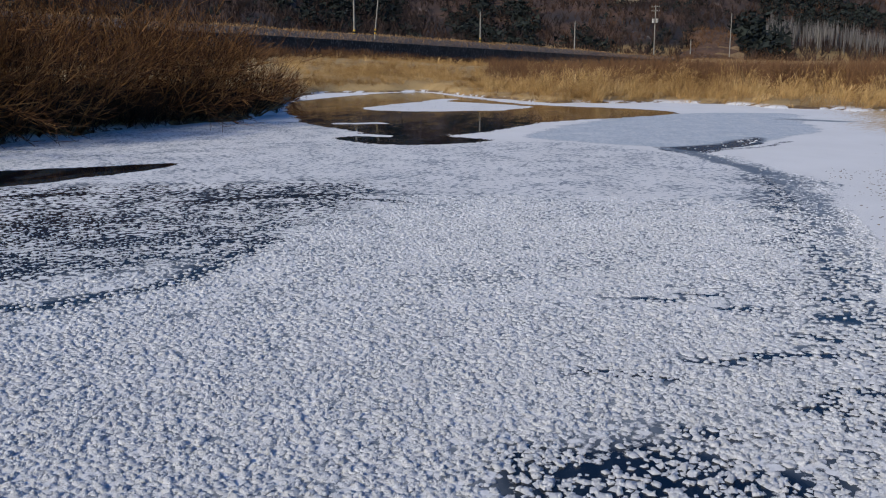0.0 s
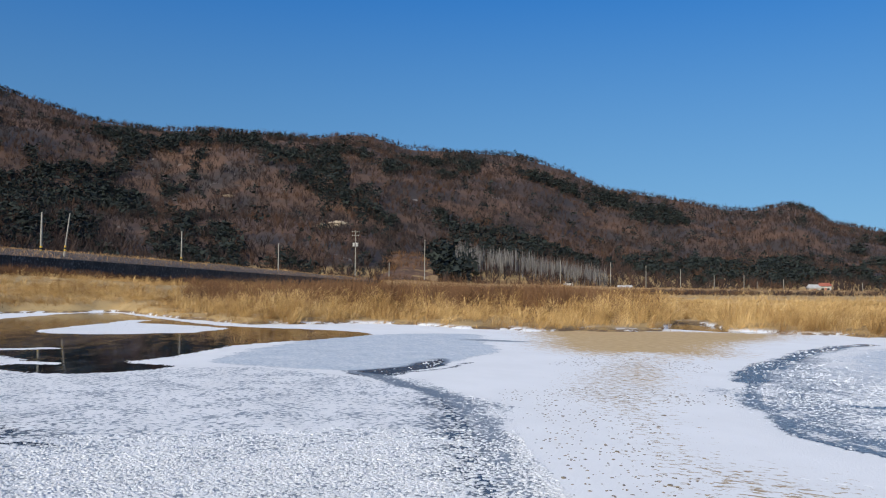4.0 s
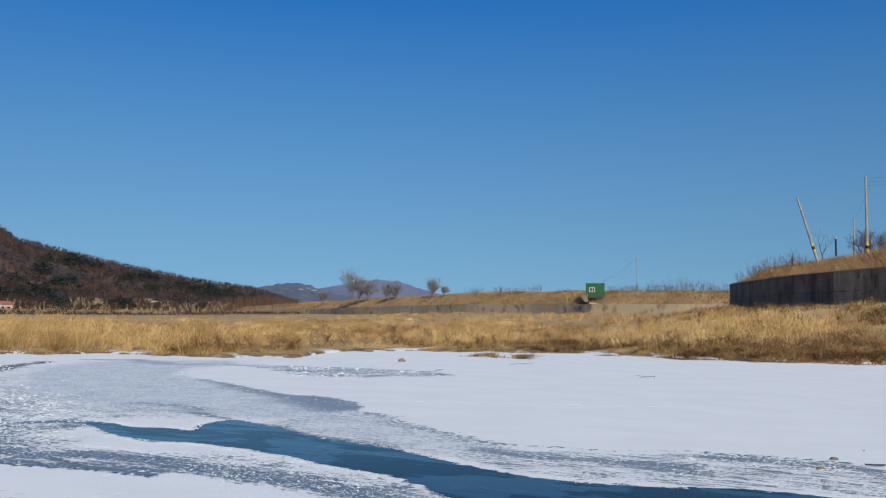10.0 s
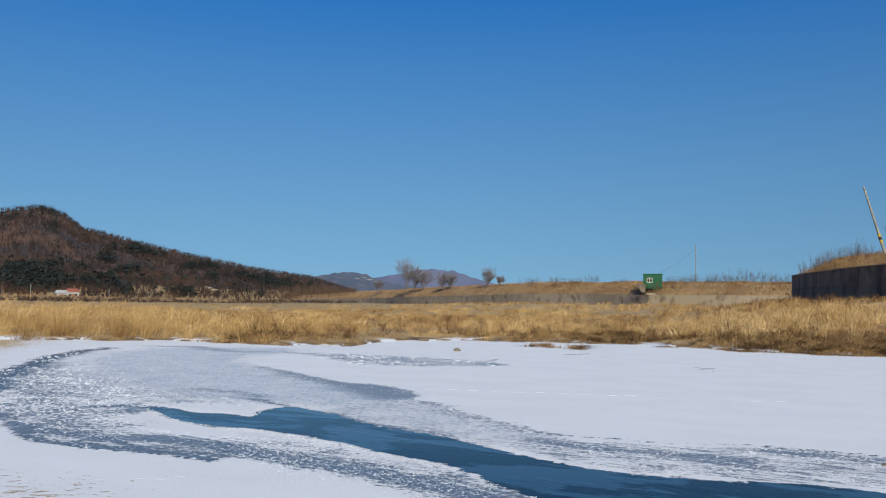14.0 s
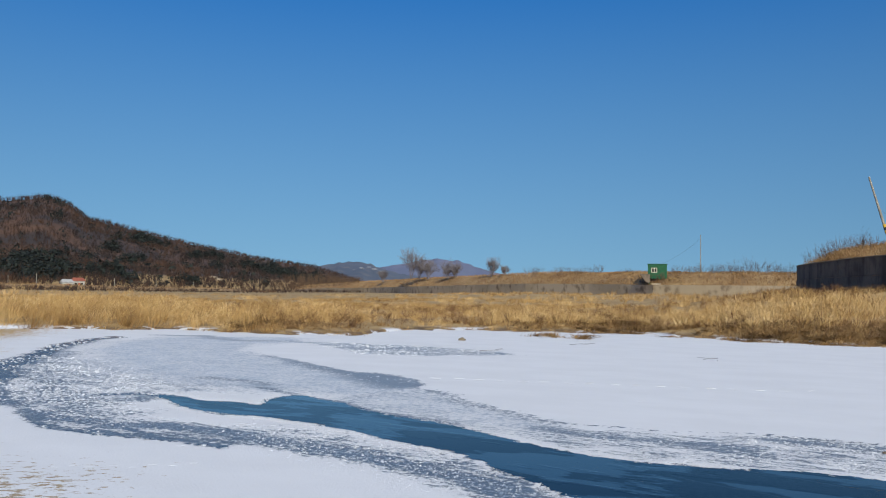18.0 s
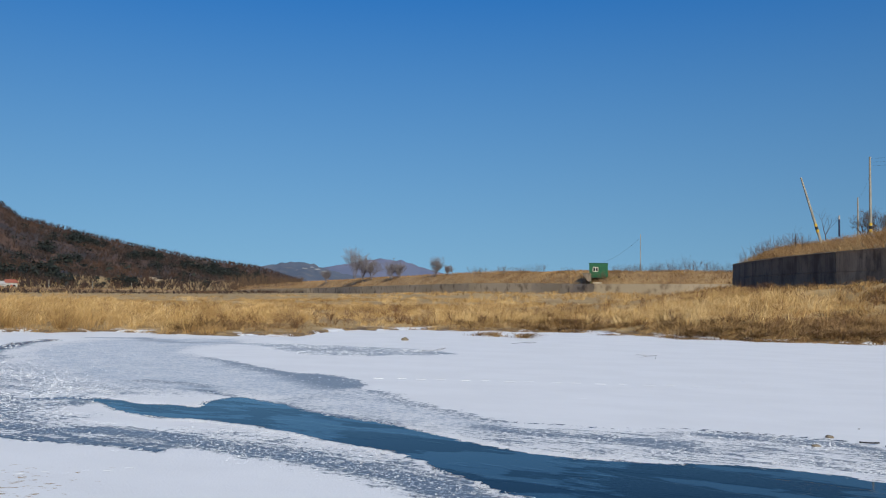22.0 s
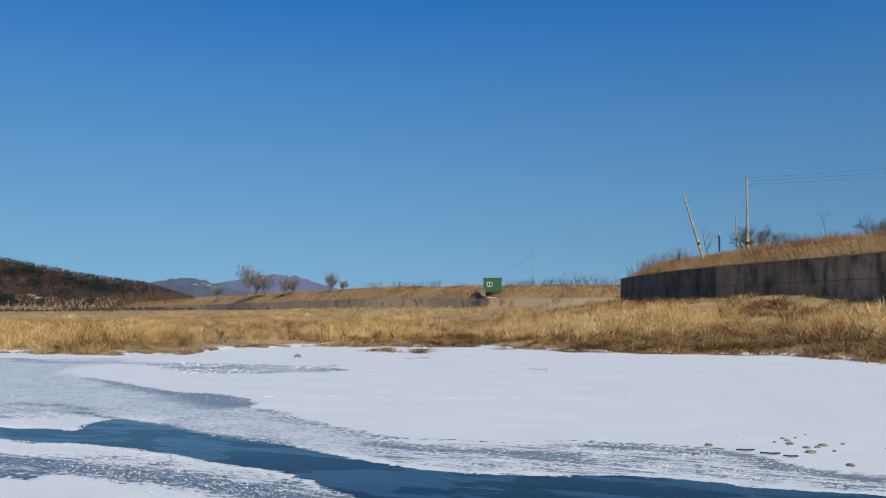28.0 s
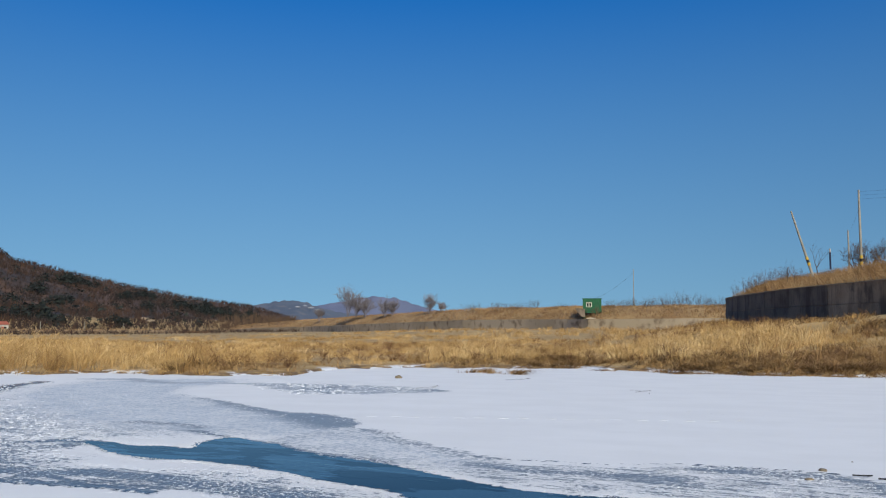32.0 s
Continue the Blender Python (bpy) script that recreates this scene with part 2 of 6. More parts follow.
DARK_TWIG = varied("grey_twigs", [(0.075, 0.055, 0.045), (0.12, 0.09, 0.07)], 0.9)
FROST = Nodes("frost_flowers", 0.7)
FROST.put(FROST.mix(FROST.island(), (0.66, 0.665, 0.675), (0.76, 0.765, 0.77)), "Base Color")
FROST.bump(FROST.noise(140, 4, 0.7), 0.9, 0.012)
FROST = FROST.mat
PEBBLE = varied("wet_pebbles", [(0.09, 0.066, 0.045), (0.17, 0.12, 0.07), (0.27, 0.20, 0.125)], 0.7)


# ---- mesh writers ----
def arrays(name, verts, faces, material, smooth=False):
    """A mesh from arrays: verts (n, 3) and triangles or quads (m, k)."""
    verts, faces = np.asarray(verts, np.float32), np.asarray(faces, np.int32)
    me = bpy.data.meshes.new(name)
    k = faces.shape[1]
    me.vertices.add(len(verts))
    me.vertices.foreach_set("co", verts.ravel())
    me.loops.add(faces.size)
    me.loops.foreach_set("vertex_index", faces.ravel())
    me.polygons.add(len(faces))
    me.polygons.foreach_set("loop_start", np.arange(0, faces.size, k, dtype=np.int32))
    me.polygons.foreach_set("loop_total", np.full(len(faces), k, np.int32))
    me.polygons.foreach_set("use_smooth", np.full(len(faces), smooth))
    me.materials.append(material)
    me.update(calc_edges=True)
    return me


def part(name, bm, material, parent=None, label=""):
    """Links a bmesh as one mesh object, under a thing or a part."""
    me = bpy.data.meshes.new(name)
    bm.to_mesh(me)
    bm.free()
    me.materials.append(material)
    ob = new(name, me)
    ob.parent = parent
    return tagged(ob, label)


def box(bm, centre, size, bevel=0.0, turn=0.0):
    made = bmesh.ops.create_cube(bm, size=1.0, matrix=Matrix.Translation(centre) @ Matrix.Rotation(turn, 4, "Z") @ Matrix.Diagonal((*size, 1)))
    if bevel:
        edges = list({e for v in made["verts"] for e in v.link_edges})
        bmesh.ops.bevel(bm, geom=edges, offset=bevel, segments=2, affect="EDGES")
    return bm


def rod(bm, a, b, ra, rb, sides=10):
    a, b = Vector(a), Vector(b)
    way = b - a
    m = Matrix.Translation((a + b) / 2) @ way.to_track_quat("Z", "Y").to_matrix().to_4x4()
    bmesh.ops.create_cone(bm, cap_ends=True, segments=sides, radius1=ra, radius2=rb, depth=way.length, matrix=m)
    return bm


def empty(name, at=(0, 0, 0), turn=0.0):
    ob = new(name)
    ob.empty_display_size = 0.2
    ob.matrix_world = pose(*at, 0, 0, turn)
    return ob


def polar(az, r, z=0.0):
    """A place from degrees to the left of +y, metres and height."""
    return Vector((-math.sin(radians(az)) * r, math.cos(radians(az)) * r, z))


def hum(x, y, seed=0):
    """Cheap smooth noise of about -1..1 for arrays of places."""
    rng = np.random.RandomState(seed)
    out = 0
    for k in range(6):
        a, f, p = rng.uniform(0, 6.28), rng.uniform(0.7, 1.5) * 1.5 ** k / 3, rng.uniform(0, 6.28)
        out = out + np.sin((x * np.cos(a) + y * np.sin(a)) * f + p + 1.3 * np.sin((y * np.cos(a) - x * np.sin(a)) * f * 0.7 + p)) * 0.75 ** k
    return out / 2.4


# ---- the ground: one sheet from the river to the ridges ----
SHORE = np.array([(-180, 3), (-140, 4), (-120, 10), (-90, 25), (-60, 36), (-42, 41), (-38, 43), (-33, 47.6), (-27, 47), (-21.3, 47.5), (-14.5, 51.5), (-7.4, 52), (0, 51),
                  (4.4, 43), (10.6, 44.6), (13.9, 47.7), (20.9, 48), (26, 50), (27.3, 59), (29, 60), (30, 48), (34, 47), (38.3, 46.2), (42.8, 48.6), (47.2, 54), (55.7, 52),
                  (60, 60), (63.9, 78), (70.5, 74), (72, 64), (73.4, 42), (76, 36.5), (82, 33), (88, 28.6), (93, 26), (105, 22), (125, 12), (150, 4), (180, 3)])
RIDGE = np.array([(-180, 0), (-60, 0), (-10, 0), (0, 0), (3, 0.3), (6.5, 1.35), (10.3, 1.85), (15.4, 2.85), (20.3, 3.95), (21.3, 4.7), (22.4, 5.1), (24.5, 4.75), (26, 4.8), (29, 5.4), (33.9, 6.3), (36, 7.3),
                  (39.2, 8.4), (42, 8.45), (46.4, 8.8), (48.5, 9.4), (50, 9.45), (52, 9.2), (58.4, 9.35), (62, 9.15), (65.6, 9.45), (69.2, 10.4), (72.8, 11.2), (75, 10.9), (78.8, 10.3), (83, 9.45), (88, 9.7),
                  (93, 9.4), (110, 9), (140, 5), (180, 0)])
BASE_R = np.array([(-180, 900), (0, 900), (5, 800), (10, 620), (20, 440), (33, 390), (45, 330), (60, 300), (75, 250), (100, 220), (180, 900)])
TOP_R = np.array([(-180, 1600), (0, 1500), (5, 1450), (10, 1300), (20, 1100), (26, 1000), (40, 950), (60, 900), (100, 860), (180, 1600)])
PLAIN = np.array([(-180, 1.2), (-60, 1.2), (-45, 0.9), (-20, 0.6), (0, 0.3), (30, 0.25), (60, 0.4), (72, 0.3), (80, 0.5), (110, 0.8), (180, 1.0)])


def table(t, az):
    return np.interp(az, t[:, 0], t[:, 1])


def shore_r(az):
    a = np.radians(az)
    return table(SHORE, az) + (0.5 * np.sin(az * 1.3) + 0.3 * np.sin(az * 2.9 + 1) + 0.15 * np.sin(az * 6.7)) * np.where((az > 104) | (az < -50), 0.0, np.where(az > 70, 0.5, 1.0))


# the revetment wall on the east bank: its foot rises above the river plain
WALL = [(40.5, 14), (39.2, 40), (38.9, 55), (38.9, 68), (39.6, 80), (41.6, 93), (45.0, 104), (50.5, 112), (58, 117), (75, 121)]


def wall_side(x, y):
    """Metres to the east of the line of the wall; negative on the river's side."""
    w = np.array(WALL)
    return x - np.where(y < 112, np.interp(y, w[:, 1], w[:, 0]), 400.0)


def ground_z(az, r):
    x, y = -np.sin(np.radians(az)) * r, np.cos(np.radians(az)) * r
    d = r - shore_r(az)
    z = np.clip(d * 0.30, -0.6, 0.0) + table(PLAIN, az) * (1 - np.exp(-np.clip(d, 0, None) / np.interp(az, [-6, 2], [4.5, 1.6]))) + (0.10 + 0.12 * (az < -3)) * hum(x * 0.6, y * 0.6, 3) * np.clip(d / 4, 0, 1)
    # east bank: slope up to the foot of the wall, and the bank top behind it
    side = wall_side(x, y)
    east = np.clip((az + 8) / -14, 0, 1) * np.clip((r - 44) / 24, 0, 1) * (az > -100)
    z = z + east * 2.45 * np.clip(1 + side / 26, 0, 1) * np.clip((125 - y) / 25, 0, 1)
    top = np.clip((side - 0.5) / 0.4, 0, 1) * (az > -110) * (az < -15)
    z = z * (1 - top) + top * (5.7 + 1.9 * np.clip((side - 0.5) / 5, 0, 1) + 0.5 * np.clip((side - 9) / 30, 0, 1))
    # west bank: the plain climbs towards the dike
    z = z + np.clip((az - 45) / 25, 0, 1.1) * 3.0 * np.clip((r - 66) / 60, 0, 1) * (az < 140)
    # north: the plain rises a little to the far dike
    z = z + 1.6 * np.clip((r - 110) / 110, 0, 1) * np.clip((8 - az) / 14, 0, 1) * (az > -30)
    # hills
    s = (r - table(BASE_R, az)) / (table(TOP_R, az) - table(BASE_R, az))
    height = np.tan(np.radians(table(RIDGE, az) * 1.02 + 0.12 * (table(RIDGE, az) > 0.5))) * table(TOP_R, az)
    up = np.clip(s, 0, 1)
    rise = 0.5 * up + 0.5 * up ** 1.5
    folds = hum(x / 60, y / 60, 5) * 0.13 + hum(x / 24, y / 24, 6) * 0.035
    hill = height * (rise + folds * np.clip(4 * up * (1 - up), 0, 1)) - np.clip(s - 1, 0, None) * height * 0.9
    return z + np.clip(hill, 0, None)


def ground_at(p):
    az, r = math.degrees(math.atan2(-p[0], p[1])), math.hypot(p[0], p[1])
    return float(ground_z(np.array([az]), np.array([r]))[0])


def ground_mesh():
    az = np.r_[np.arange(-180, -50, 1.0), np.arange(-50, 104, 0.5), np.arange(104, 180.1, 1.0)]
    r = np.r_[0.5, 2, np.arange(3, 24, 0.7), np.arange(24, 60, 0.6), np.geomspace(60, 420, 80), np.geomspace(430, 1700, 64), 2200, 3000, 4600]
    A, R = np.meshgrid(az, r, indexing="ij")
    Z = ground_z(A, R)
    v = np.stack([-np.sin(np.radians(A)) * R, np.cos(np.radians(A)) * R, Z], -1).reshape(-1, 3)
    i = (np.arange(len(az) - 1)[:, None] * len(r) + np.arange(len(r) - 1)).ravel()
    ob = new("ground", arrays("ground", v, np.stack([i, i + 1, i + 1 + len(r), i + len(r)], 1), GROUND, True))
    return tagged(ob, "dry brown river plain rising to wooded winter hills", "ground", kind="structure")


ground_mesh()


# ---- the frozen river ----
def smooth_line(points, closed=False, steps=6):
    """A rounded line through a few places."""
    p = np.array(points, float)
    n, out = len(p), []
    for i in range(n if closed else n - 1):
        a, b, c, d = (p[(i + k) % n] if closed else p[min(max(i + k, 0), n - 1)] for k in (-1, 0, 1, 2))
        for t in np.arange(steps) / steps:
            out.append(0.5 * (2 * b + (c - a) * t + (2 * a - 5 * b + 4 * c - d) * t * t + (3 * b - a - 3 * c + d) * t ** 3))
    return np.array(out if closed else [*out, p[-1]])


def line_distance(x, y, line, closed=False):
    ends = np.roll(line, -1, 0) if closed else line[1:]
    best = np.full(x.shape, 1e9)
    for a, b in zip(line if closed else line[:-1], ends):
        w = b - a
        t = np.clip(((x - a[0]) * w[0] + (y - a[1]) * w[1]) / max(w @ w, 1e-9), 0, 1)
        best = np.minimum(best, (x - a[0] - t * w[0]) ** 2 + (y - a[1] - t * w[1]) ** 2)
    return np.sqrt(best)


def inside(x, y, line):
    """Signed distance to a closed outline, positive inside."""
    odd = np.zeros(x.shape, bool)
    for a, b in zip(line, np.roll(line, -1, 0)):
        if a[1] != b[1]:
            odd ^= ((y < a[1]) != (y < b[1])) & (x < a[0] + (y - a[1]) * (b[0] - a[0]) / (b[1] - a[1]))
    return np.where(odd, 1, -1) * line_distance(x, y, line, True)


FROST_FIELD = [(-17.3, 15.0), (-14.9, 14.5), (-12.4, 13.4), (-10.3, 12.1), (-8.5, 10.3), (-7.0, 8.9), (-6.2, 8.2), (-4.6, 6.6), (-3.0, 4.4), (-2.0, 1), (-1, -8), (-16, -8), (-26, -3), (-28, 1), (-33, 5),
               (-34, 11), (-28, 11), (-25, 9), (-22.2, 10), (-22, 13), (-20.3, 14.9)]
DARK_FIELD = [(-17.7, -3), (-17.7, -0.1), (-17.3, 1.8), (-16.5, 3.7), (-16.0, 5.3), (-14.4, 6.2), (-12.3, 4.7), (-11.3, 3.6), (-10.1, 2.5), (-9.6, 1.5), (-9.5, 0.4), (-9.4, -0.5), (-10, -4)]
DARK_CORE = [(-14.1, -3), (-14.1, -0.2), (-14.0, 0.5), (-13.1, 1.2), (-12.3, 1.8), (-11.1, 2.3), (-10.3, 2.2), (-10.2, 1.4), (-10.0, 0.8), (-10.2, 0.2), (-9.8, -0.3), (-10, -3)]
DARK_PATCH = [(-3.8, 2.12), (-3.62, 2.35), (-3.56, 2.6), (-3.54, 2.86), (-3.4, 2.98), (-3.15, 2.95), (-2.98, 3.08), (-2.9, 2.85), (-3.0, 2.2), (-3.4, 1.93)]
LENS = [(-20.6, -3.5), (-20.3, -1.1), (-20.5, 1.1), (-20.3, 3.5), (-19.2, 2.4), (-17.6, -0.1), (-17.5, -3.5)]
POOL = [(-53, 17), (-68, 32), (-54, 29.5), (-43, 27.2), (-32, 28.5), (-28.4, 18.8), (-25.5, 14.7), (-24.2, 12.6), (-22.2, 12.8), (-22.2, 9.7), (-24.8, 9.0), (-26.6, 10.6), (-29, 10.6), (-35, 11.3)]
POOL_ICE = [(-42.3, 17.1), (-49, 24), (-44, 26), (-39, 25.2), (-38, 19)]
GREY_ICE = [(-30, 24), (-31, 29), (-28.3, 32), (-26, 30), (-23, 26.8), (-20.4, 24.3), (-19.4, 22), (-18.3, 19.8), (-17.6, 17.4), (-17.2, 16.0), (-18, 15.6), (-20.3, 14.9), (-24, 15)]
TAN = [(-29, 38), (-24, 42.5), (-18.5, 44), (-16.3, 33), (-14.2, 28.4), (-16.6, 25.6), (-20, 27), (-24, 31.5)]
WATER = [(-5.3, 18.4), (-4.7, 18.2), (-4.1, 17.6), (-3.4, 17.4), (-2.95, 17.1), (-2.85, 18.0), (-2.45, 18.7), (-1.8, 18.0), (-1.0, 16.8), (-0.3, 15.8), (0.6, 14.75), (1.3, 13.7), (1.8, 12.95), (2.6, 12.1), (3.3, 11.7),
         (4.0, 11.4), (4.75, 11.4), (5.4, 11.05), (5.9, 10.6), (6.4, 10.2), (9, 8.4), (13, 5), (9, 2), (4, 6), (1.84, 9.5), (1.45, 10.4), (0.96, 11.3), (0.5, 12.3), (-0.1, 12.95), (-0.8, 13.7), (-1.45, 14.4), (-2.0, 14.95),
         (-2.6, 15.45), (-3.3, 15.75), (-4.1, 16.4), (-4.8, 17.5)]
TONGUE = [(-4.85, 30), (-3.4, 27.3), (-2.5, 25.8), (-1.8, 24.4), (-0.7, 23.8), (-0.05, 22.2), (0.4, 21.3), (-0.05, 20.4), (-0.75, 20.4), (-1.4, 21.4), (-2.0, 23.1), (-3.05, 25.4), (-4.3, 28)]
SMOOTH_ICE = [(-5.8, 33.6), (-2.9, 26.6), (-1.45, 24.0), (0.4, 21.4), (0.3, 20), (0.8, 18.5), (2.1, 15.4), (0.45, 14.8), (-1.75, 17.7), (-2.95, 19.1), (-5, 20.2), (-8, 23.5), (-10.3, 27.5), (-12.3, 34), (-11, 40), (-5, 41), (-4.4, 37.5)]
LOBE_EDGE = [(0.36, 19.9), (0.95, 18.4), (1.45, 17.2), (1.95, 16.1), (2.3, 15.4), (3.15, 14.9), (4.05, 14.5), (5.45, 14.4), (6.05, 14.0), (6.85, 13.6), (7.55, 13.15), (7.9, 12.5), (8.0, 11.75)]
SNOW_LOBE = [(-6, 34), (-4.9, 30.3), (-3.45, 27.4), (-2.5, 25.9), (-1.8, 24.5), (-0.7, 23.9), (-0.05, 22.3), (0.35, 21.3), (0.0, 20.5), *LOBE_EDGE, (9.5, 10.5), (14, 7), (44, 7), (44, 62), (6, 62), (4.2, 36), (4.0, 32.4), (1.2, 30.9),
             (-1.9, 31.2), (-4.2, 34)]
FAR_PATCH = [(-4.3, 37.5), (-1.9, 31), (1.2, 30.6), (3.9, 32.1), (1.4, 35.4)]
BAR = [(-17, 26), (-12, 24), (-8, 17), (-5.5, 13), (-2.5, 11.6), (-2, 8), (-4.5, 7.5), (-6.5, 9), (-9, 12), (-14, 17)]
RIGHT_ICE = [(0.4, 19.8), (1.4, 17.2), (2.3, 15.3), (4, 14.4), (5.4, 14.3), (6.9, 13.5), (7.9, 12.4), (8, 11.7), (9, 10.5), (12, 8), (14, 5), (9, 8.4), (6.4, 10.2), (5.4, 11.05), (4, 11.4), (2.6, 12.1), (1.3, 13.7), (-0.3, 15.8), (-1.8, 18)]
SHELF = [(-11, 27), (-9.0, 20), (-6.8, 15.6), (-5.2, 14.2), (-2.7, 13.6), (-0.7, 11.7), (1.0, 9.8), (2.2, 8), (1.84, 9.5), (0.4, 12.3), (-1.25, 14.4), (-4.3, 15.75), (-5.3, 17.9), (-2.9, 19), (-2, 21), (-6, 25)]
LOOP = [(-13.1, 39), (-12.9, 34), (-12.0, 29.3), (-11.2, 25.1), (-9.8, 21.3), (-8.1, 17.8), (-6.8, 15.6), (-5.7, 14.1), (-4.7, 13.4), (-3.9, 13.2), (-3.1, 12.8), (-2.75, 12.5)]
LOOP_B = [(-6.8, 15.6), (-5.5, 14.75), (-4.7, 14.4), (-3.8, 14.2), (-3.0, 13.9), (-2.5, 13.5), (-2.0, 12.9), (-1.45, 12.45), (-0.8, 12.0), (-0.2, 11.5), (0.4, 10.9), (0.9, 10.2), (1.5, 9.2), (2, 8.2)]
WEDGE = [(-18.1, 15.6), (-18.0, 16.4), (-18.3, 17.6), (-19.0, 19.2), (-19.5, 20.4), (-18.3, 19.4), (-17.4, 17.7), (-17.0, 16.2), (-16.6, 15.1), (-17.4, 15.0)]
WEDGE_ARM = [(-16.5, 15.35), (-16.9, 16.6), (-17.0, 17.7), (-17.9, 19.9)]
STRIP = [(-17.8, 15.6), (-16.2, 15.05), (-14.4, 14.3), (-12.7, 13.6), (-11.3, 12.6), (-10.1, 11.7), (-9.1, 10.85), (-8.0, 9.75), (-7.2, 8.9), (-6.2, 7.9)]
STRIP_EDGE = [(-16.6, 15.7), (-15.4, 15.7), (-13.5, 14.8), (-12.1, 14.1), (-10.9, 13.5), (-10.5, 13.3), (-9.7, 12.1), (-8.5, 10.9), (-7.5, 9.9), (-6.9, 9.4), (-6.2, 8.6), (-5.4, 7.6)]
SPECKLE = [(-12.4, 13.2), (-11.0, 12.0), (-9.2, 10.3), (-7.9, 9.0), (-7.2, 8.3), (-6.0, 7.4), (-4.9, 6.35), (-4.1, 5.5), (-3.3, 4.4), (-2.7, 3)]
LEAD = [(-10.6, 2.7), (-9.6, 1.95), (-8.95, 1.4), (-8.75, 0.9), (-8.6, 0.4), (-8.5, 0.0), (-8.7, -0.6)]


FIELD = {}      # what lies where on the ice, for the frost and stones that stand on it


def river():
    xs = np.r_[np.arange(-90, -24, 0.5), np.arange(-24, 12, 0.15), np.arange(12, 46, 0.5)]
    ys = np.r_[np.arange(-14, -3, 0.5), np.arange(-3, 23, 0.15), np.arange(23, 43, 0.2), np.arange(43, 66, 0.5)]
    X, Y = np.meshgrid(xs, ys, indexing="ij")
    far = np.clip(np.hypot(X, Y) / 25, 0.4, 1.6)
    x, y = X + far * (0.16 * hum(X * 3, Y * 3, 11) + 0.07 * hum(X * 9, Y * 9, 12)), Y + far * (0.16 * hum(X * 3, Y * 3, 13) + 0.07 * hum(X * 9, Y * 9, 14))
    layers = {k: np.full(X.shape, v) for k, v in dict(cover=1.7, blur=0.1, streak=0.0, water=0.0, tan=0.0, sand=0.0, veil=0.0, flecks=0.0).items()}

    def lay(where, **values):
        for k, v in values.items():
            layers[k] = layers[k] * (1 - where) + v * where

    def area(points, feather, **values):
        lay(np.clip(inside(x, y, smooth_line(points, True)) / feather * 0.5 + 0.5, 0, 1), **values)

    def stroke(points, width, feather, **values):
        lay(np.clip((width / 2 - line_distance(x, y, smooth_line(points))) / feather + 0.5, 0, 1), **values)

    area(BAR, 2.0, sand=1.0)
    area(STRIP + STRIP_EDGE[::-1], 0.25, cover=0.62, streak=0.2, blur=0.02, veil=0.42, sand=0.0, flecks=0.22)
    area(FROST_FIELD, 0.5, cover=0.80, blur=0.10, sand=0.0, veil=0.55)
    lay(np.clip(inside(x, y, smooth_line(FROST_FIELD, True)) + 0.5, 0, 1) * np.clip((13.5 - np.hypot(X, Y)) / 5, 0, 1), cover=0.76, veil=0.45, blur=0.08)
    stroke(SPECKLE, 0.8, 0.7, cover=0.54, veil=0.1, blur=0.03)
    # the dark field: rows of thin frost, darker and lighter by turns
    rows = 0.5 + 0.5 * hum(X * 2.2, Y * 0.5, 15)
    lay(np.clip(inside(x, y, smooth_line(DARK_FIELD, True)) / 1.2 + 0.5, 0, 1), cover=0.46 + 0.22 * rows, streak=0.0, veil=0.08, blur=0.04)
    lay(np.clip(inside(x, y, smooth_line(DARK_CORE, True)) / 0.7 + 0.5, 0, 1), cover=0.36 + 0.24 * rows, veil=-0.15, blur=0.03)
    for line, wide in (([(-16.4, -0.5), (-16.3, 0.4), (-16.1, 1.2)], 0.22), ([(-14.3, 2.4), (-14.2, 3.4), (-14.1, 4.6)], 0.2), ([(-13.3, 4.7), (-13.1, 5.2), (-12.5, 5.5)], 0.12), (LEAD, 0.26)):
        stroke(line, wide, 0.3, cover=0.08, veil=-0.2, blur=0.02)
    for px, py, wide in ((-6.12, 5.1, 0.05), (-6.07, 5.54, 0.03), (-5.51, 5.54, 0.09), (-4.53, 4.25, 0.07), (-4.5, 4.6, 0.08), (-4.5, 3.59, 0.05), (-4.7, 3.4, 0.03), (-4.54, 5.4, 0.06), (-3.6, 3.29, 0.08), (-3.63, 4.5, 0.08), (-3.5, 4.2, 0.06), (-4.3, 5.0, 0.05), (-6.07, 7.57, 0.06), (-5.3, 6.4, 0.06), (-4.9, 6.0, 0.05)):
        stroke([(px - 0.10, py - 0.13), (px + 0.10, py + 0.13)], wide, 0.22, cover=-0.4, veil=-0.6, blur=0.0)
    area(DARK_PATCH, 0.30, cover=-0.1, veil=-0.6, blur=0.0)
    area(GREY_ICE, 0.2, cover=0.36, blur=0.6, veil=1.0)
    area(WEDGE, 0.12, cover=-0.3, blur=0.05, veil=0.06, flecks=0.06)
    stroke(WEDGE_ARM, 0.22, 0.2, cover=0.0, blur=0.05, veil=0.1)
    stroke(STRIP, 0.34, 0.22, cover=0.25, blur=0.02, veil=0.45, flecks=0.14)
    stroke(STRIP[:4], 0.42, 0.25, cover=-0.1, blur=0.05, veil=0.35, flecks=0.08)
    stroke([(-25.2, 28.6), (-23.2, 29.2)], 0.9, 0.4, cover=0.2, blur=0.2, veil=0.4)
    area(LENS, 0.2, water=1.0)
    area(POOL, 0.5, water=1.0)
    area(POOL_ICE, 0.4, water=0.0, cover=1.2)
    stroke([(-52, 27), (-45, 22), (-38, 22)], 1.4, 0.7, water=0.0, cover=1.2)
    stroke([(-31.6, 11.9), (-31.2, 13.0)], 1.0, 0.3, water=0.0, cover=1.2)
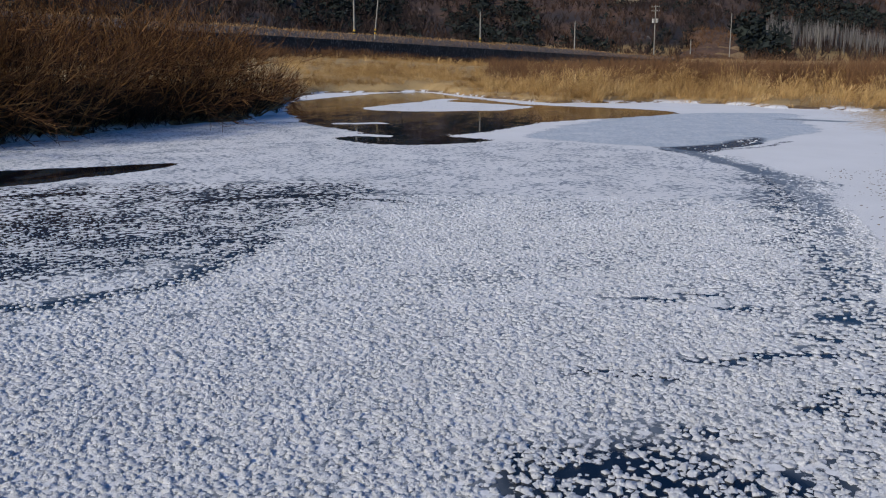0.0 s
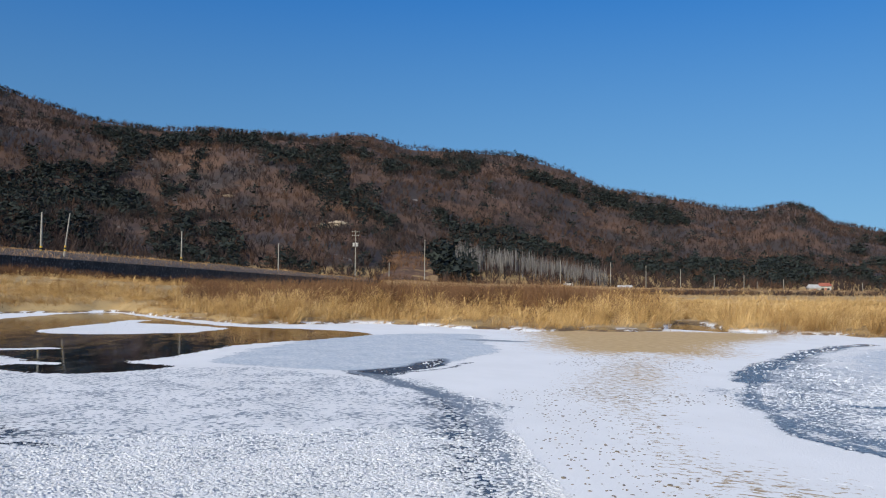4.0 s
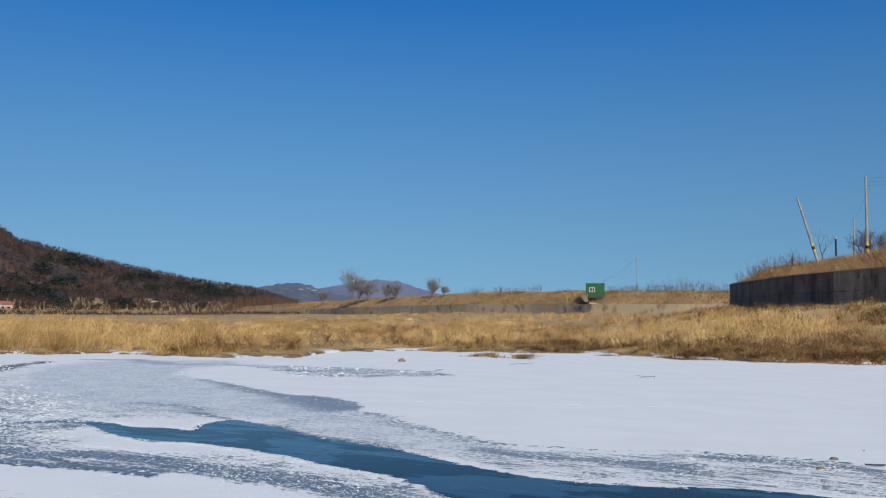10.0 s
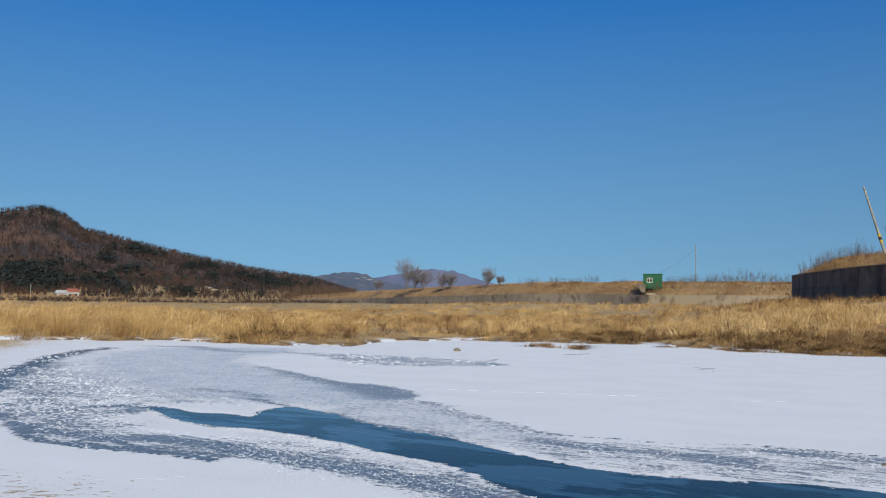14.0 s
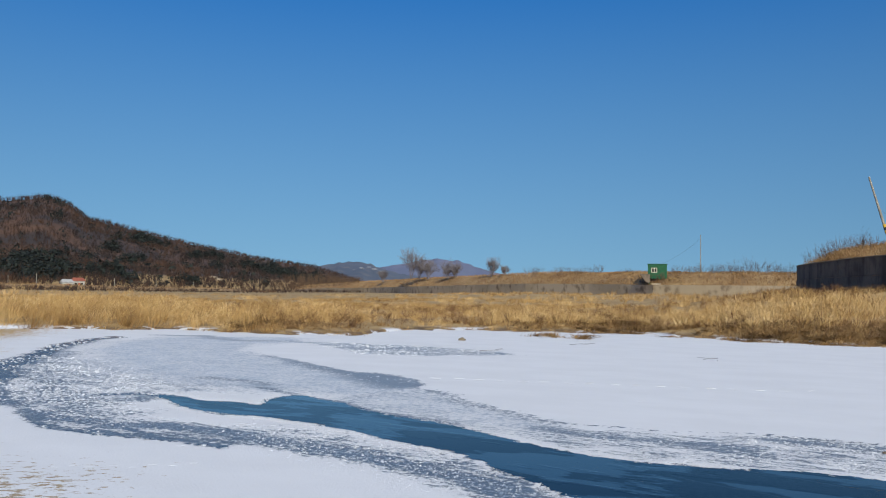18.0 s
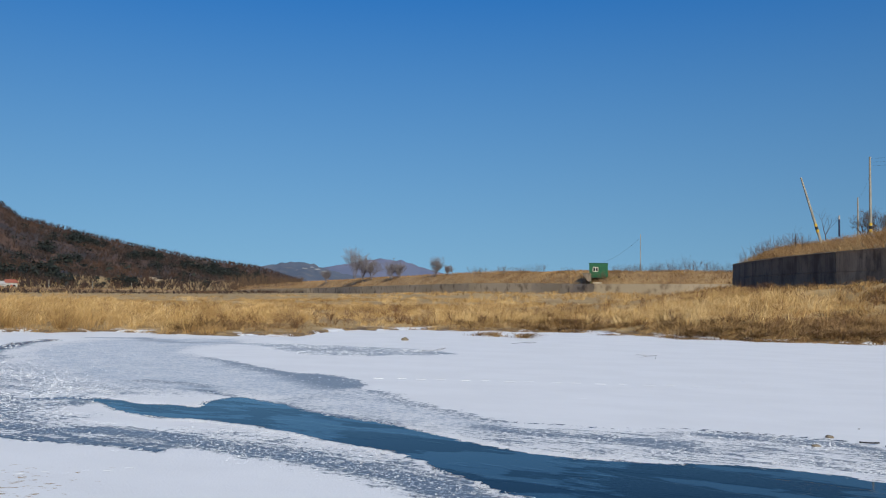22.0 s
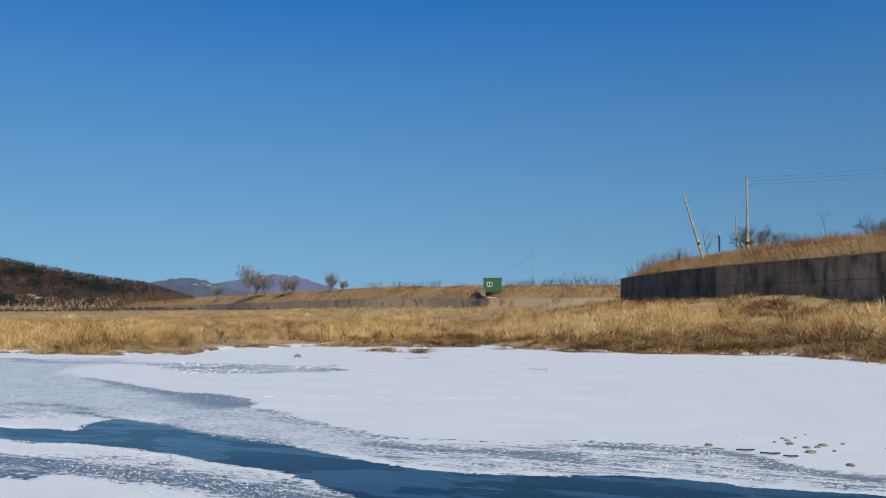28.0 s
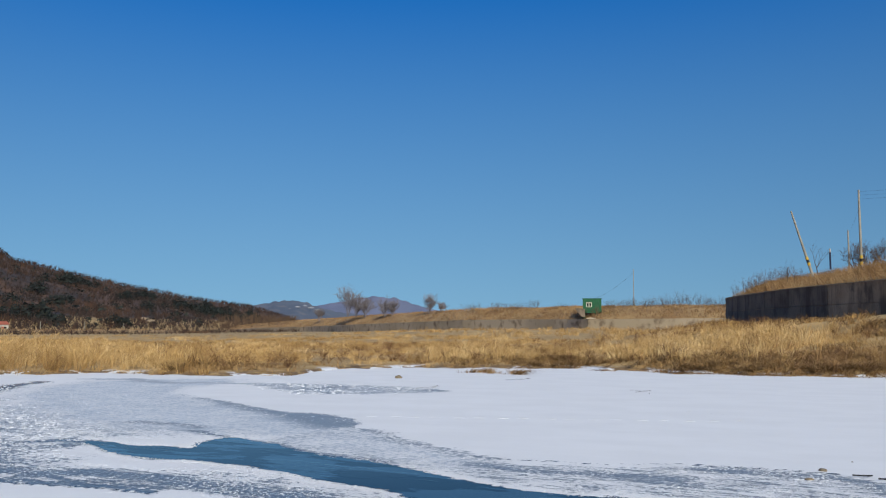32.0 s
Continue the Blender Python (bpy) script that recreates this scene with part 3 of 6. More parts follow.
    stroke([(-26.2, 10.1), (-25.3, 10.6)], 0.7, 0.3, water=0.0, cover=1.2)
    area(TAN, 3.0, tan=1.0)
    stroke([(-16, 27), (-13.5, 22.5), (-11.5, 19)], 2.6, 2.4, tan=0.42)
    stroke([(-30, 59), (-26.6, 53), (-24.5, 47.5), (-21.5, 45.5)], 2.4, 1.0, water=1.0)
    area([(-29.5, 54), (-25.6, 50.5), (-22.6, 48.6), (-20.2, 44.8), (-24.5, 44.6), (-28.5, 48)], 0.9, water=1.0, tan=0.0)
    area(SHELF, 0.8, cover=0.67, streak=0.45, blur=0.02, veil=0.34, flecks=0.30)
    stroke([(-9.5, 19.0), (-7.3, 16.9), (-5.0, 16.0)], 1.0, 1.0, cover=0.66, veil=0.5)
    stroke([(-10.7, 26.0), (-8.9, 22.0), (-7.8, 20.6)], 1.0, 0.9, cover=0.50, veil=0.3, blur=0.03)
    stroke([(-7.7, 18.8), (-6.4, 17.3), (-5.7, 17.3), (-5.2, 18.0)], 0.8, 0.8, cover=0.40, veil=0.2, blur=0.03)
    stroke([(-4.5, 14.1), (-2.5, 13.2), (-0.4, 11.9), (0.9, 10.3), (1.9, 8.2)], 1.5, 0.8, cover=0.50, streak=0.8, blur=0.02, veil=0.24)
    area(SMOOTH_ICE, 1.2, cover=0.56, blur=0.34, streak=0.35, veil=1.0, flecks=0.008)
    stroke([(-5.1, 22.0), (-4.2, 21.4), (-3.4, 20.5)], 0.35, 0.40, cover=0.36, blur=0.04, veil=0.4)
    area(TONGUE, 0.45, cover=0.05, blur=0.15, streak=0.3, veil=0.50, flecks=0.05)
    area(SNOW_LOBE, 0.14, cover=1.7, blur=0.1, streak=0.0, veil=0.0, flecks=0.0)
    area(FAR_PATCH, 0.5, cover=0.50, blur=0.05, streak=0.5, veil=0.4, flecks=0.16)
    stroke([(-11.9, 41.0), (-9.6, 40.6), (-7.8, 38.2), (-5.1, 37.6), (-3.0, 35.8)], 0.9, 0.7, cover=0.35, blur=0.3, veil=0.6)
    area(RIGHT_ICE, 0.30, cover=0.58, streak=0.85, blur=0.02, veil=0.30, flecks=0.30)
    area([(0.3, 19.9), (1.4, 17.2), (2.3, 15.3), (1.6, 14.2), (0.5, 15.4), (-1.5, 18.1)], 0.5, cover=0.62, streak=0.3, blur=0.30, veil=0.9, flecks=0.06)
    stroke(LOBE_EDGE[:5], 0.4, 0.5, cover=0.50, streak=0.3, blur=0.05, veil=0.4)
    stroke(LOBE_EDGE[4:11], 0.12, 0.16, cover=0.10, streak=0.5, blur=0.03, veil=0.1)
    stroke([(2.0, 14.6), (2.95, 13.9), (3.75, 13.45), (4.9, 12.95)], 0.24, 0.34, cover=0.12, blur=0.06, streak=0.7, veil=0.40)
    stroke([(5.6, 13.75), (6.7, 13.25), (7.45, 12.75), (7.6, 12.05), (7.6, 11.2), (8.4, 10.2)], 0.36, 0.40, cover=0.16, blur=0.06, streak=0.7, veil=0.40)
    stroke([(4.3, 12.8), (5.0, 12.45)], 0.16, 0.2, cover=0.0, blur=0.1, veil=0.4)
    stroke(LOOP[4:], 0.34, 0.34, cover=0.14, blur=0.03, streak=0.4, veil=0.2, flecks=0.13)
    stroke(LOOP[:5], 1.1, 0.6, cover=0.05, blur=0.05, streak=0.1, veil=0.12, flecks=0.10)
    stroke([(p[0] + 0.75, p[1] + 0.35) for p in LOOP[2:8]], 0.8, 0.7, cover=0.50, blur=0.05, streak=0.1, veil=0.25)
    stroke(LOOP_B, 0.46, 0.36, cover=0.18, blur=0.03, streak=0.8, veil=0.24, flecks=0.25)
    area(WATER, 0.3, water=1.0)
    stroke([(-6.2, 18.3), (-5.6, 18.5), (-5.0, 18.3)], 0.30, 0.3, cover=0.0, blur=0.02, veil=0.1)
    stroke([(-3.5, 20.0), (-2.7, 18.95), (-1.9, 18.1), (-1.0, 16.8), (-0.3, 15.85), (0.6, 14.85)], 0.13, 0.14, cover=-0.2, blur=0.0, veil=0.0)
    FIELD.update(xs=xs, ys=ys, **layers)
    v = np.stack([X, Y, 0 * X], -1).reshape(-1, 3)
    i = (np.arange(len(xs) - 1)[:, None] * len(ys) + np.arange(len(ys) - 1)).ravel()
    me = arrays("river_ice", v, np.stack([i, i + len(ys), i + len(ys) + 1, i + 1], 1), ICE, True)
    for name, keys in (("cover", ("cover", "blur", "streak")), ("ground", ("water", "tan", "sand")), ("veil", ("veil", "flecks", "flecks"))):
        data = np.stack([*(layers[k].ravel() for k in keys), np.ones(X.size)], 1).astype(np.float32)
        me.attributes.new(name, "FLOAT_COLOR", "POINT").data.foreach_set("color", data.ravel())
    return tagged(new("river_ice", me), "frozen river with snow, frost and dark thin ice", "ice", kind="structure")


river()


def on_ice(key, x, y):
    i, j = np.searchsorted(FIELD["xs"], x).clip(0, len(FIELD["xs"]) - 1), np.searchsorted(FIELD["ys"], y).clip(0, len(FIELD["ys"]) - 1)
    return FIELD[key][i, j]


def domes(x, y, z, radius, height, rng, sides=5):
    """Uneven little domes: a top, a shoulder ring and a foot ring each."""
    n = len(x)
    t = np.linspace(0, 2 * np.pi, sides, endpoint=False)
    ring = np.stack([np.cos(t), np.sin(t), 0 * t], 1)
    shape = np.concatenate([[[0, 0, 1.0]], ring * 0.72 + [0, 0, 0.72], ring + [0, 0, -0.1]])
    f = [[0, 1 + i, 1 + (i + 1) % sides] for i in range(sides)]
    for i in range(sides):
        j = (i + 1) % sides
        f += [[1 + i, 1 + sides + i, 1 + sides + j], [1 + i, 1 + sides + j, 1 + j]]
    a = rng.uniform(0, 6.28, (n, 1))
    v = shape[None] * rng.uniform(0.7, 1.3, (n, len(shape), 1)) * np.stack([radius, radius * rng.uniform(0.6, 1.0, n), height], 1)[:, None]
    v[:, 1:1 + sides, 2] += (height * rng.normal(0, 0.25, (sides, n))).T
    vx, vy = v[..., 0] * np.cos(a) - v[..., 1] * np.sin(a), v[..., 0] * np.sin(a) + v[..., 1] * np.cos(a)
    v = np.stack([vx + x[:, None], vy + y[:, None], v[..., 2] + z[:, None]], -1)
    return v.reshape(-1, 3), (np.arange(n)[:, None, None] * len(shape) + np.array(f)[None]).reshape(-1, 3)


def frost_flowers():
    rng = np.random.RandomState(61)
    field, core = smooth_line(FROST_FIELD, True), smooth_line(DARK_FIELD, True)
    sheets = []
    for step, inner_r, outer_r, lo, hi in ((0.040, 2.3, 7.5, 0.014, 0.046), (0.056, 7.5, 14.5, 0.018, 0.042)):
        x, y = np.meshgrid(np.arange(-15, -0.5, step), np.arange(-3, 15, step))
        x, y = (x + rng.normal(0, step * 0.4, x.shape)).ravel(), (y + rng.normal(0, step * 0.4, y.shape)).ravel()
        r, az = np.hypot(x, y), np.degrees(np.arctan2(-x, y))
        ok = (r > inner_r) & (r < outer_r) & (az > 18) & (az < 100)
        x, y, r = x[ok], y[ok], r[ok]
        ok = inside(x, y, field) > -0.35
        x, y, r = x[ok], y[ok], r[ok]
        cover = on_ice("cover", x, y)
        dark = inside(x, y, core) > 0
        # gaps where thin ice shows between the flowers: clumped, and wider where the frost is thin
        clump = 0.38 * hum(x * 17, y * 17, 66) + 0.22 * hum(x * 6, y * 6, 64) + rng.normal(0, 0.36, len(x))
        keep = clump < np.interp(cover, [-1, 0.0, 0.3, 0.45, 0.55, 0.65, 0.75], [-0.16, 0.04, 0.04, 0.06, 0.16, 0.40, 0.80])
        keep &= rng.uniform(0, 1, len(x)) < np.clip((15.5 - r) / 4, 0, 1)
        x, y, dark = x[keep], y[keep], dark[keep]
        big = rng.uniform(lo, hi, len(x)) * np.where(dark, 0.58, 1.0)
        tall = big * rng.uniform(0.22, 0.46, len(x))
        sheets.append((x, y, 0 * x, big, tall))
        if inner_r < 3:
            # lumps that crown the nearer flowers
            near = np.hypot(x, y) < 6.0
            k = np.flatnonzero(near)
            a, d = rng.uniform(0, 6.28, len(k)), rng.uniform(0.2, 0.75, len(k)) * big[k]
            lump = big[k] * rng.uniform(0.30, 0.50, len(k))
            sheets.append((x[k] + np.cos(a) * d, y[k] + np.sin(a) * d, tall[k] * rng.uniform(0.30, 0.75, len(k)), lump, lump * rng.uniform(0.5, 0.9, len(k))))
    # crumbs and a raised rim of crust along the open water
    edge = smooth_line(WATER, True, 40)
    i = rng.randint(0, len(edge), 6000)
    way = np.roll(edge, -1, 0)[i] - edge[i]
    out = np.stack([-way[:, 1], way[:, 0]], 1) / (np.linalg.norm(way, axis=1)[:, None] + 1e-9)
    p = edge[i] + out * np.abs(rng.normal(0.05, 0.13, (6000, 1))) * np.sign(rng.uniform(-0.15, 1, (6000, 1))) + rng.normal(0, 0.03, (6000, 2))
    p = p[(p[:, 1] > 6.5) & (hum(p[:, 0] * 2.2, p[:, 1] * 2.2, 69) > -0.25) & (inside(p[:, 0], p[:, 1], edge) < 0.02)]
    crumb = rng.uniform(0.005, 0.018, len(p))
    sheets.append((p[:, 0], p[:, 1], 0 * crumb, crumb, crumb * 0.45))
    x, y, z, big, tall = (np.concatenate(c) for c in zip(*sheets))
    v, f = domes(x, y, z, big, tall, rng, 4)
    tagged(new("frost_flowers", arrays("frost_flowers", v, f, FROST, True)), "white frost flowers crowded on thin dark ice", "frost", kind="stuff")


def ice_crust():
    """Low peaks of snow crust that stand on the thin ice, in rows along the flow and thinning out over it."""
    rng = np.random.RandomState(62)
    n = 420000
    r, az = 7.5 + 33 * rng.uniform(0, 1, n) ** 1.3, rng.uniform(-40, 52, n)
    x, y = -np.sin(np.radians(az)) * r, np.cos(np.radians(az)) * r
    flecks, cover = on_ice("flecks", x, y), on_ice("cover", x, y)
    rows = hum((x * 0.82 - y * 0.57) * 0.8, (x * 0.57 + y * 0.82) * 5.0, 67) + 0.5 * hum(x * 6, y * 6, 68)
    thick = np.clip(flecks * 1.1, 0, 0.8) * np.where(rows > 0.05, 1.0, 0.25)
    ok = (rng.uniform(0, 1, n) < thick) & (on_ice("water", x, y) < 0.2) & (cover < 1.0)
    x, y, r = x[ok], y[ok], r[ok]
    n, sides = len(x), 5
    big = r * 0.0010 * rng.uniform(0.4, 1.5, n)
    a = rng.uniform(0, 6.28, (n, 1)) + np.linspace(0, 6.28, sides, endpoint=False)
    foot = big[:, None] * rng.uniform(0.6, 1.4, (n, sides))
    v = np.empty((n, sides + 1, 3))
    v[:, 0] = np.stack([x, y, big * rng.uniform(0.3, 0.6, n)], 1)
    v[:, 1:] = np.stack([x[:, None] + np.cos(a) * foot * 1.5, y[:, None] + np.sin(a) * foot, np.full((n, sides), -0.002)], 2)
    f = np.array([[0, 1 + k, 1 + (k + 1) % sides] for k in range(sides)])
    tagged(new("snow_crust", arrays("snow_crust", v.reshape(-1, 3), (np.arange(n)[:, None, None] * (sides + 1) + f).reshape(-1, 3), FROST)), "crumbly white snow crust on the thin ice", "snow", kind="stuff")


def pebbles():
    rng = np.random.RandomState(63)
    x, y = rng.uniform(-17, -1.5, 15000), rng.uniform(7, 27, 15000)
    ok = (on_ice("sand", x, y) > 0.5) & (x < -5.0) & (hum(x * 0.9, y * 0.9, 64) > 0.0) & (rng.uniform(0, 1, 15000) < 0.5)
    x, y = x[ok], y[ok]
    big = rng.uniform(0.012, 0.028, len(x))
    v, f = domes(x, y, 0 * x, big, big * 0.35, rng, 5)
    tagged(new("pebbles", arrays("pebbles", v, f, PEBBLE)), "brown pebbles showing through the snow of the sand bar", "pebbles", kind="stuff")


frost_flowers()
ice_crust()
pebbles()


# ---- reeds ----
def blades(p, height, width, lean, rng, way=None):
    """Curved blades from their feet: five points and three faces each."""
    n = len(p)
    a = rng.uniform(0, 6.28, n)
    side = np.stack([np.cos(a), np.sin(a), 0 * a], 1) * (width / 2)[:, None]
    if way is None:
        way = 2.7 + 1.4 * hum(p[:, 0] * 0.9, p[:, 1] * 0.9, 77)
    b = way + rng.normal(0, 0.6, n)
    bend = np.stack([np.cos(b), np.sin(b), 0 * b], 1) * (lean * height)[:, None]
    up = np.stack([0 * height, 0 * height, height], 1)
    mid, tip = p + up * 0.55 + bend * 0.35, p + up * (1 - 0.4 * (lean ** 2).clip(0, 1.6)[:, None]) + bend
    v = np.stack([p - side, p + side, mid - side * 0.9, mid + side * 0.9, tip], 1).reshape(-1, 3)
    i = np.arange(n)[:, None] * 5
    return v, np.concatenate([i + [0, 1, 3], i + [0, 3, 2], i + [2, 3, 4]])


def reed_bed(name, n, lo, hi, near, far, height, width, lean, material, label, keep, seed, tuft=40, wide=0.45, lift=0.0):
    """Tufts of blades that splay from their middles, each with its own height, tilt and density."""
    rng = np.random.RandomState(seed)
    m = n // tuft
    az = rng.uniform(lo, hi, m)
    s = shore_r(az)
    r = np.sqrt(rng.uniform(0, 1, m) * ((s + far) ** 2 - (s + near) ** 2) + (s + near) ** 2)
    x, y = -np.sin(np.radians(az)) * r, np.cos(np.radians(az)) * r
    tall = keep(az, r - s, x, y)
    ok = (tall > 0.05) & (wall_side(x, y) < -0.6) & (rng.uniform(0, 1, m) < 0.66 + 0.8 * hum(x * 0.5, y * 0.5, seed))
    x, y, tall = x[ok], y[ok], tall[ok]
    m = len(x)
    tilt = np.abs(rng.normal(0, 1, m)) ** 1.2 * 0.9 * lean
    head = 0.5 + 1.9 * hum(x * 0.18, y * 0.18, 77) + rng.normal(0, 0.7, m)
    size = tall * rng.uniform(0.5, 1.25, m) * (1 + 0.5 * hum(x * 0.35, y * 0.35, seed + 1)).clip(0.35, 1.5)
    size = np.minimum(size, 1.2 * tall)
    reach = wide * rng.uniform(0.5, 1.3, m)
    count = rng.poisson(tuft * rng.uniform(0.5, 1.5, m)) + 3
    k = np.repeat(np.arange(m), count)
    a, d = rng.uniform(0, 6.28, len(k)), reach[k] * np.abs(rng.normal(0, 0.6, len(k)))
    bx, by = x[k] + np.cos(a) * d, y[k] + np.sin(a) * d
    baz, br = np.degrees(np.arctan2(-bx, by)), np.hypot(bx, by)
    h = height * size[k] * rng.uniform(0.4, 1.1, len(k)) * np.clip(1.1 - 0.35 * d / wide, 0.4, 1.1)
    # the tuft's own tilt and the splay from its middle together
    own = lean * rng.uniform(0.1, 0.9, len(k))
    wx, wy = np.cos(head[k]) * tilt[k] + np.cos(a) * own, np.sin(head[k]) * tilt[k] + np.sin(a) * own
    if lift:
        h = height * rng.uniform(0.6, 1.4, len(k))
        bx, by = bx + np.cos(head[k]) * tilt[k] * 0.5, by + np.sin(head[k]) * tilt[k] * 0.5
    v, f = blades(np.stack([bx, by, np.maximum(ground_z(baz, br), 0.03) - 0.05 + lift * size[k] * rng.uniform(0.55, 1.0, len(k))], 1), h, width * rng.uniform(0.5, 1.5, len(k)), np.hypot(wx, wy), rng, np.arctan2(wy, wx))
    return tagged(new(name, arrays(name, v, f, material)), label, "reeds", kind="stuff")


def tall_front(az, d, x, y):
    """How tall the reeds stand: low or missing on the trampled flats by the shore."""
    t = np.interp(az, [-45, -20, -8, 0, 14, 19, 30, 33, 37, 40, 44, 50, 60, 72], [1.0, 0.66, 0.5, 0.55, 0.62, 0.85, 0.85, 1.2, 1.2, 0.95, 1.15, 1.05, 0.75, 0.7])
    flat = ((az < 9) & (az > 1) & (d < 8)) | ((az < -8) & (d < 2.5 + 2.5 * np.sin(az * 0.9) ** 2))
    t = t * np.clip(0.8 + 0.6 * hum(x * 0.5, y * 0.5, 91), 0.35, 1.12)
    t[flat] = 0.0
    t[(az > 26.5) & (az < 29.5) & (d < 2)] = 0
    t[wall_side(x, y) > -9] *= 0.6
    return t * np.clip(0.5 + d / 4, 0, 1)


def behind(az, d, x, y):
    return np.interp(az, [-45, -15, 0, 8, 30, 36, 50, 72], [0.8, 0.72, 0.7, 0.62, 0.62, 0.9, 0.95, 0.9]) * (1 - 0.4 * (wall_side(x, y) > -10) * (az < -15)) * (1 + 0.3 * hum(x * 0.3, y * 0.3, 9))


STEMS = "tall golden dry reeds along the river bank"
reed_bed("reed_fringe", 120000, -48, 71.5, 0.2, 15, 1.95, 0.013, 1.15, REED, STEMS, tall_front, 1, 42, 0.6)
reed_bed("reed_tangle", 60000, -48, 71.5, 0.0, 16, 1.0, 0.017, 1.4, REED, "bent and broken dry reed leaves on the bank", lambda az, d, x, y: np.where(tall_front(az, d, x, y) > 0, tall_front(az, d, x, y).clip(0.35, 1), 0), 6, 26, 0.8)
reed_bed("reed_plumes", 84000, -48, 71.5, 0.2, 14, 0.24, 0.020, 1.3, REED, "feathery cream plumes on the dry reeds", tall_front, 1, 32, 0.7, 1.6)
reed_bed("reed_meadow", 170000, -46, 73, 11, 64, 1.15, 0.022, 1.3, REED, "golden dry reed meadow behind the bank", behind, 2, 30, 0.8)
reed_bed("far_reeds", 64000, -24, 76, 50, 240, 1.35, 0.07, 1.3, REED, "pale dry reeds far over the river plain", lambda az, d, x, y: np.interp(az, [-8, 2, 28, 34], [1, 0.35, 0.35, 1]) * (1 + 0.3 * hum(x * 0.12, y * 0.12, 9)), 3, 22, 1.6)
reed_bed("flattened_grass", 36000, -46, 12, -0.9, 6, 0.55, 0.03, 2.2, SHORT_GRASS, "flattened brown grass on the shore", lambda az, d, x, y: (0.35 + 0.65 * (d > 0.8)) * (d > -0.3 + 0.9 * np.sin(az * 2.3) * np.sin(az * 0.9)) * ((hum(x * 0.35, y * 0.35, 21) > 0.25 - 0.1 * d) | (az > -3) | (az < -27)), 4, 50, 0.8)
reed_bed("straw_mats", 56000, -46, -6, -0.7, 5, 0.40, 0.028, 2.6, SHORT_GRASS, "brown mats of fallen reeds on the shore", lambda az, d, x, y: np.clip(0.4 + d * 0.4, 0.3, 1.0) * ((hum(x * 0.35, y * 0.35, 21) > 0.25 - 0.1 * d) | (az < -27)), 8, 60, 0.9)
reed_bed("wall_foot_grass", 30000, -46, -19, 8, 62, 0.9, 0.05, 1.6, SHORT_GRASS, "brown weeds on the slope at the foot of the wall", lambda az, d, x, y: 0.9 * (wall_side(x, y) > -13) * (hum(x * 0.22, y * 0.22, 23) > -0.7), 9, 40, 0.9)
reed_bed("shore_straw", 30000, -47, -24, -0.3, 6, 0.7, 0.026, 1.9, RUST_GRASS, "dark brown straw fallen along the shore", lambda az, d, x, y: np.clip(0.4 + d * 0.4, 0.3, 1.0) * ((hum(x * 0.35, y * 0.35, 21) > 0.25 - 0.1 * d) | (az < -27)), 10, 50, 0.9)
reed_bed("reed_clumps", 62000, -46, -5, 3.0, 26, 1.15, 0.022, 0.9, PALE_REED, "pale golden reed clumps on the east shore", lambda az, d, x, y: 0.9 * (hum(x * 0.16, y * 0.22, 25) > -0.12), 12, 44, 0.8)
reed_bed("mid_reeds", 48000, -12, 30, 34, 120, 0.62, 0.05, 1.5, REED, "low pale reeds lying over the plain", lambda az, d, x, y: np.ones(len(az)), 11, 30, 1.3)
reed_bed("straw_islet", 16000, -13.5, -7.0, -9.5, -4.5, 0.5, 0.03, 2.4, SHORT_GRASS, "low mat of brown straw frozen into the ice off the shore", lambda az, d, x, y: 0.8 * (np.abs(d + 6.6 - 0.25 * (az + 10)) < 1.1 * np.sqrt(np.clip(1 - ((az + 9.9) / 2.6) ** 2, 0, 1))), 7, 60, 0.5)
reed_bed("bank_grass", 20000, 74.5, 100, 1.5, 16, 1.0, 0.025, 0.9, WILLOW, "rusty dry grass under the willows", lambda az, d, x, y: np.ones(len(az)), 5)


# ---- woods on the hills ----
def wood_places(n, seed, lo=3, hi=104):
    rng = np.random.RandomState(seed)
    az = rng.uniform(lo, hi, n)
    s = rng.uniform(0.0, 1.04, n) ** 0.9
    r = table(BASE_R, az) + s * (table(TOP_R, az) - table(BASE_R, az))
    ok = ~((az > 44.0) & (az < 47.8) & (r < 372))
    az, s, r = az[ok], s[ok], r[ok]
    return rng, az, s, r, -np.sin(np.radians(az)) * r, np.cos(np.radians(az)) * r


def pines(name, az, r, s, rng, label, grown=1.0):
    """Pines: each an uneven crown of stacked whorls of needle sprays."""
    x, y, z = -np.sin(np.radians(az)) * r, np.cos(np.radians(az)) * r, ground_z(az, r)
    n, m = len(az), 18
    size = grown * rng.uniform(1.5, 3.6, (n, 1, 1)) * (np.interp(r, [250, 900], [0.8, 1.2]) * np.interp(s, [0.85, 0.95], [1.0, 0.55]))[:, None, None]
    # sprays of needles round the stem, wider at the middle of the crown
    t = rng.uniform(0.15, 1.0, (n, m, 1))
    a = rng.uniform(0, 6.28, (n, m, 1))
    out = np.sqrt(rng.uniform(0.05, 1, (n, m, 1))) * np.sin(t * 2.6 + 0.35)
    mid = np.concatenate([np.cos(a) * out, np.sin(a) * out, t * 1.9], 2) * size + np.stack([x, y, z], 1)[:, None]
    v = mid[:, :, None] + rng.normal(0, 0.30, (n, m, 3, 3)) * size[..., None] * [1, 1, 0.7]
    faces = np.arange(n * m * 3).reshape(-1, 3)
    tagged(new(name, arrays(name, v.reshape(-1, 3), faces, PINE)), label, "trees", kind="stuff")


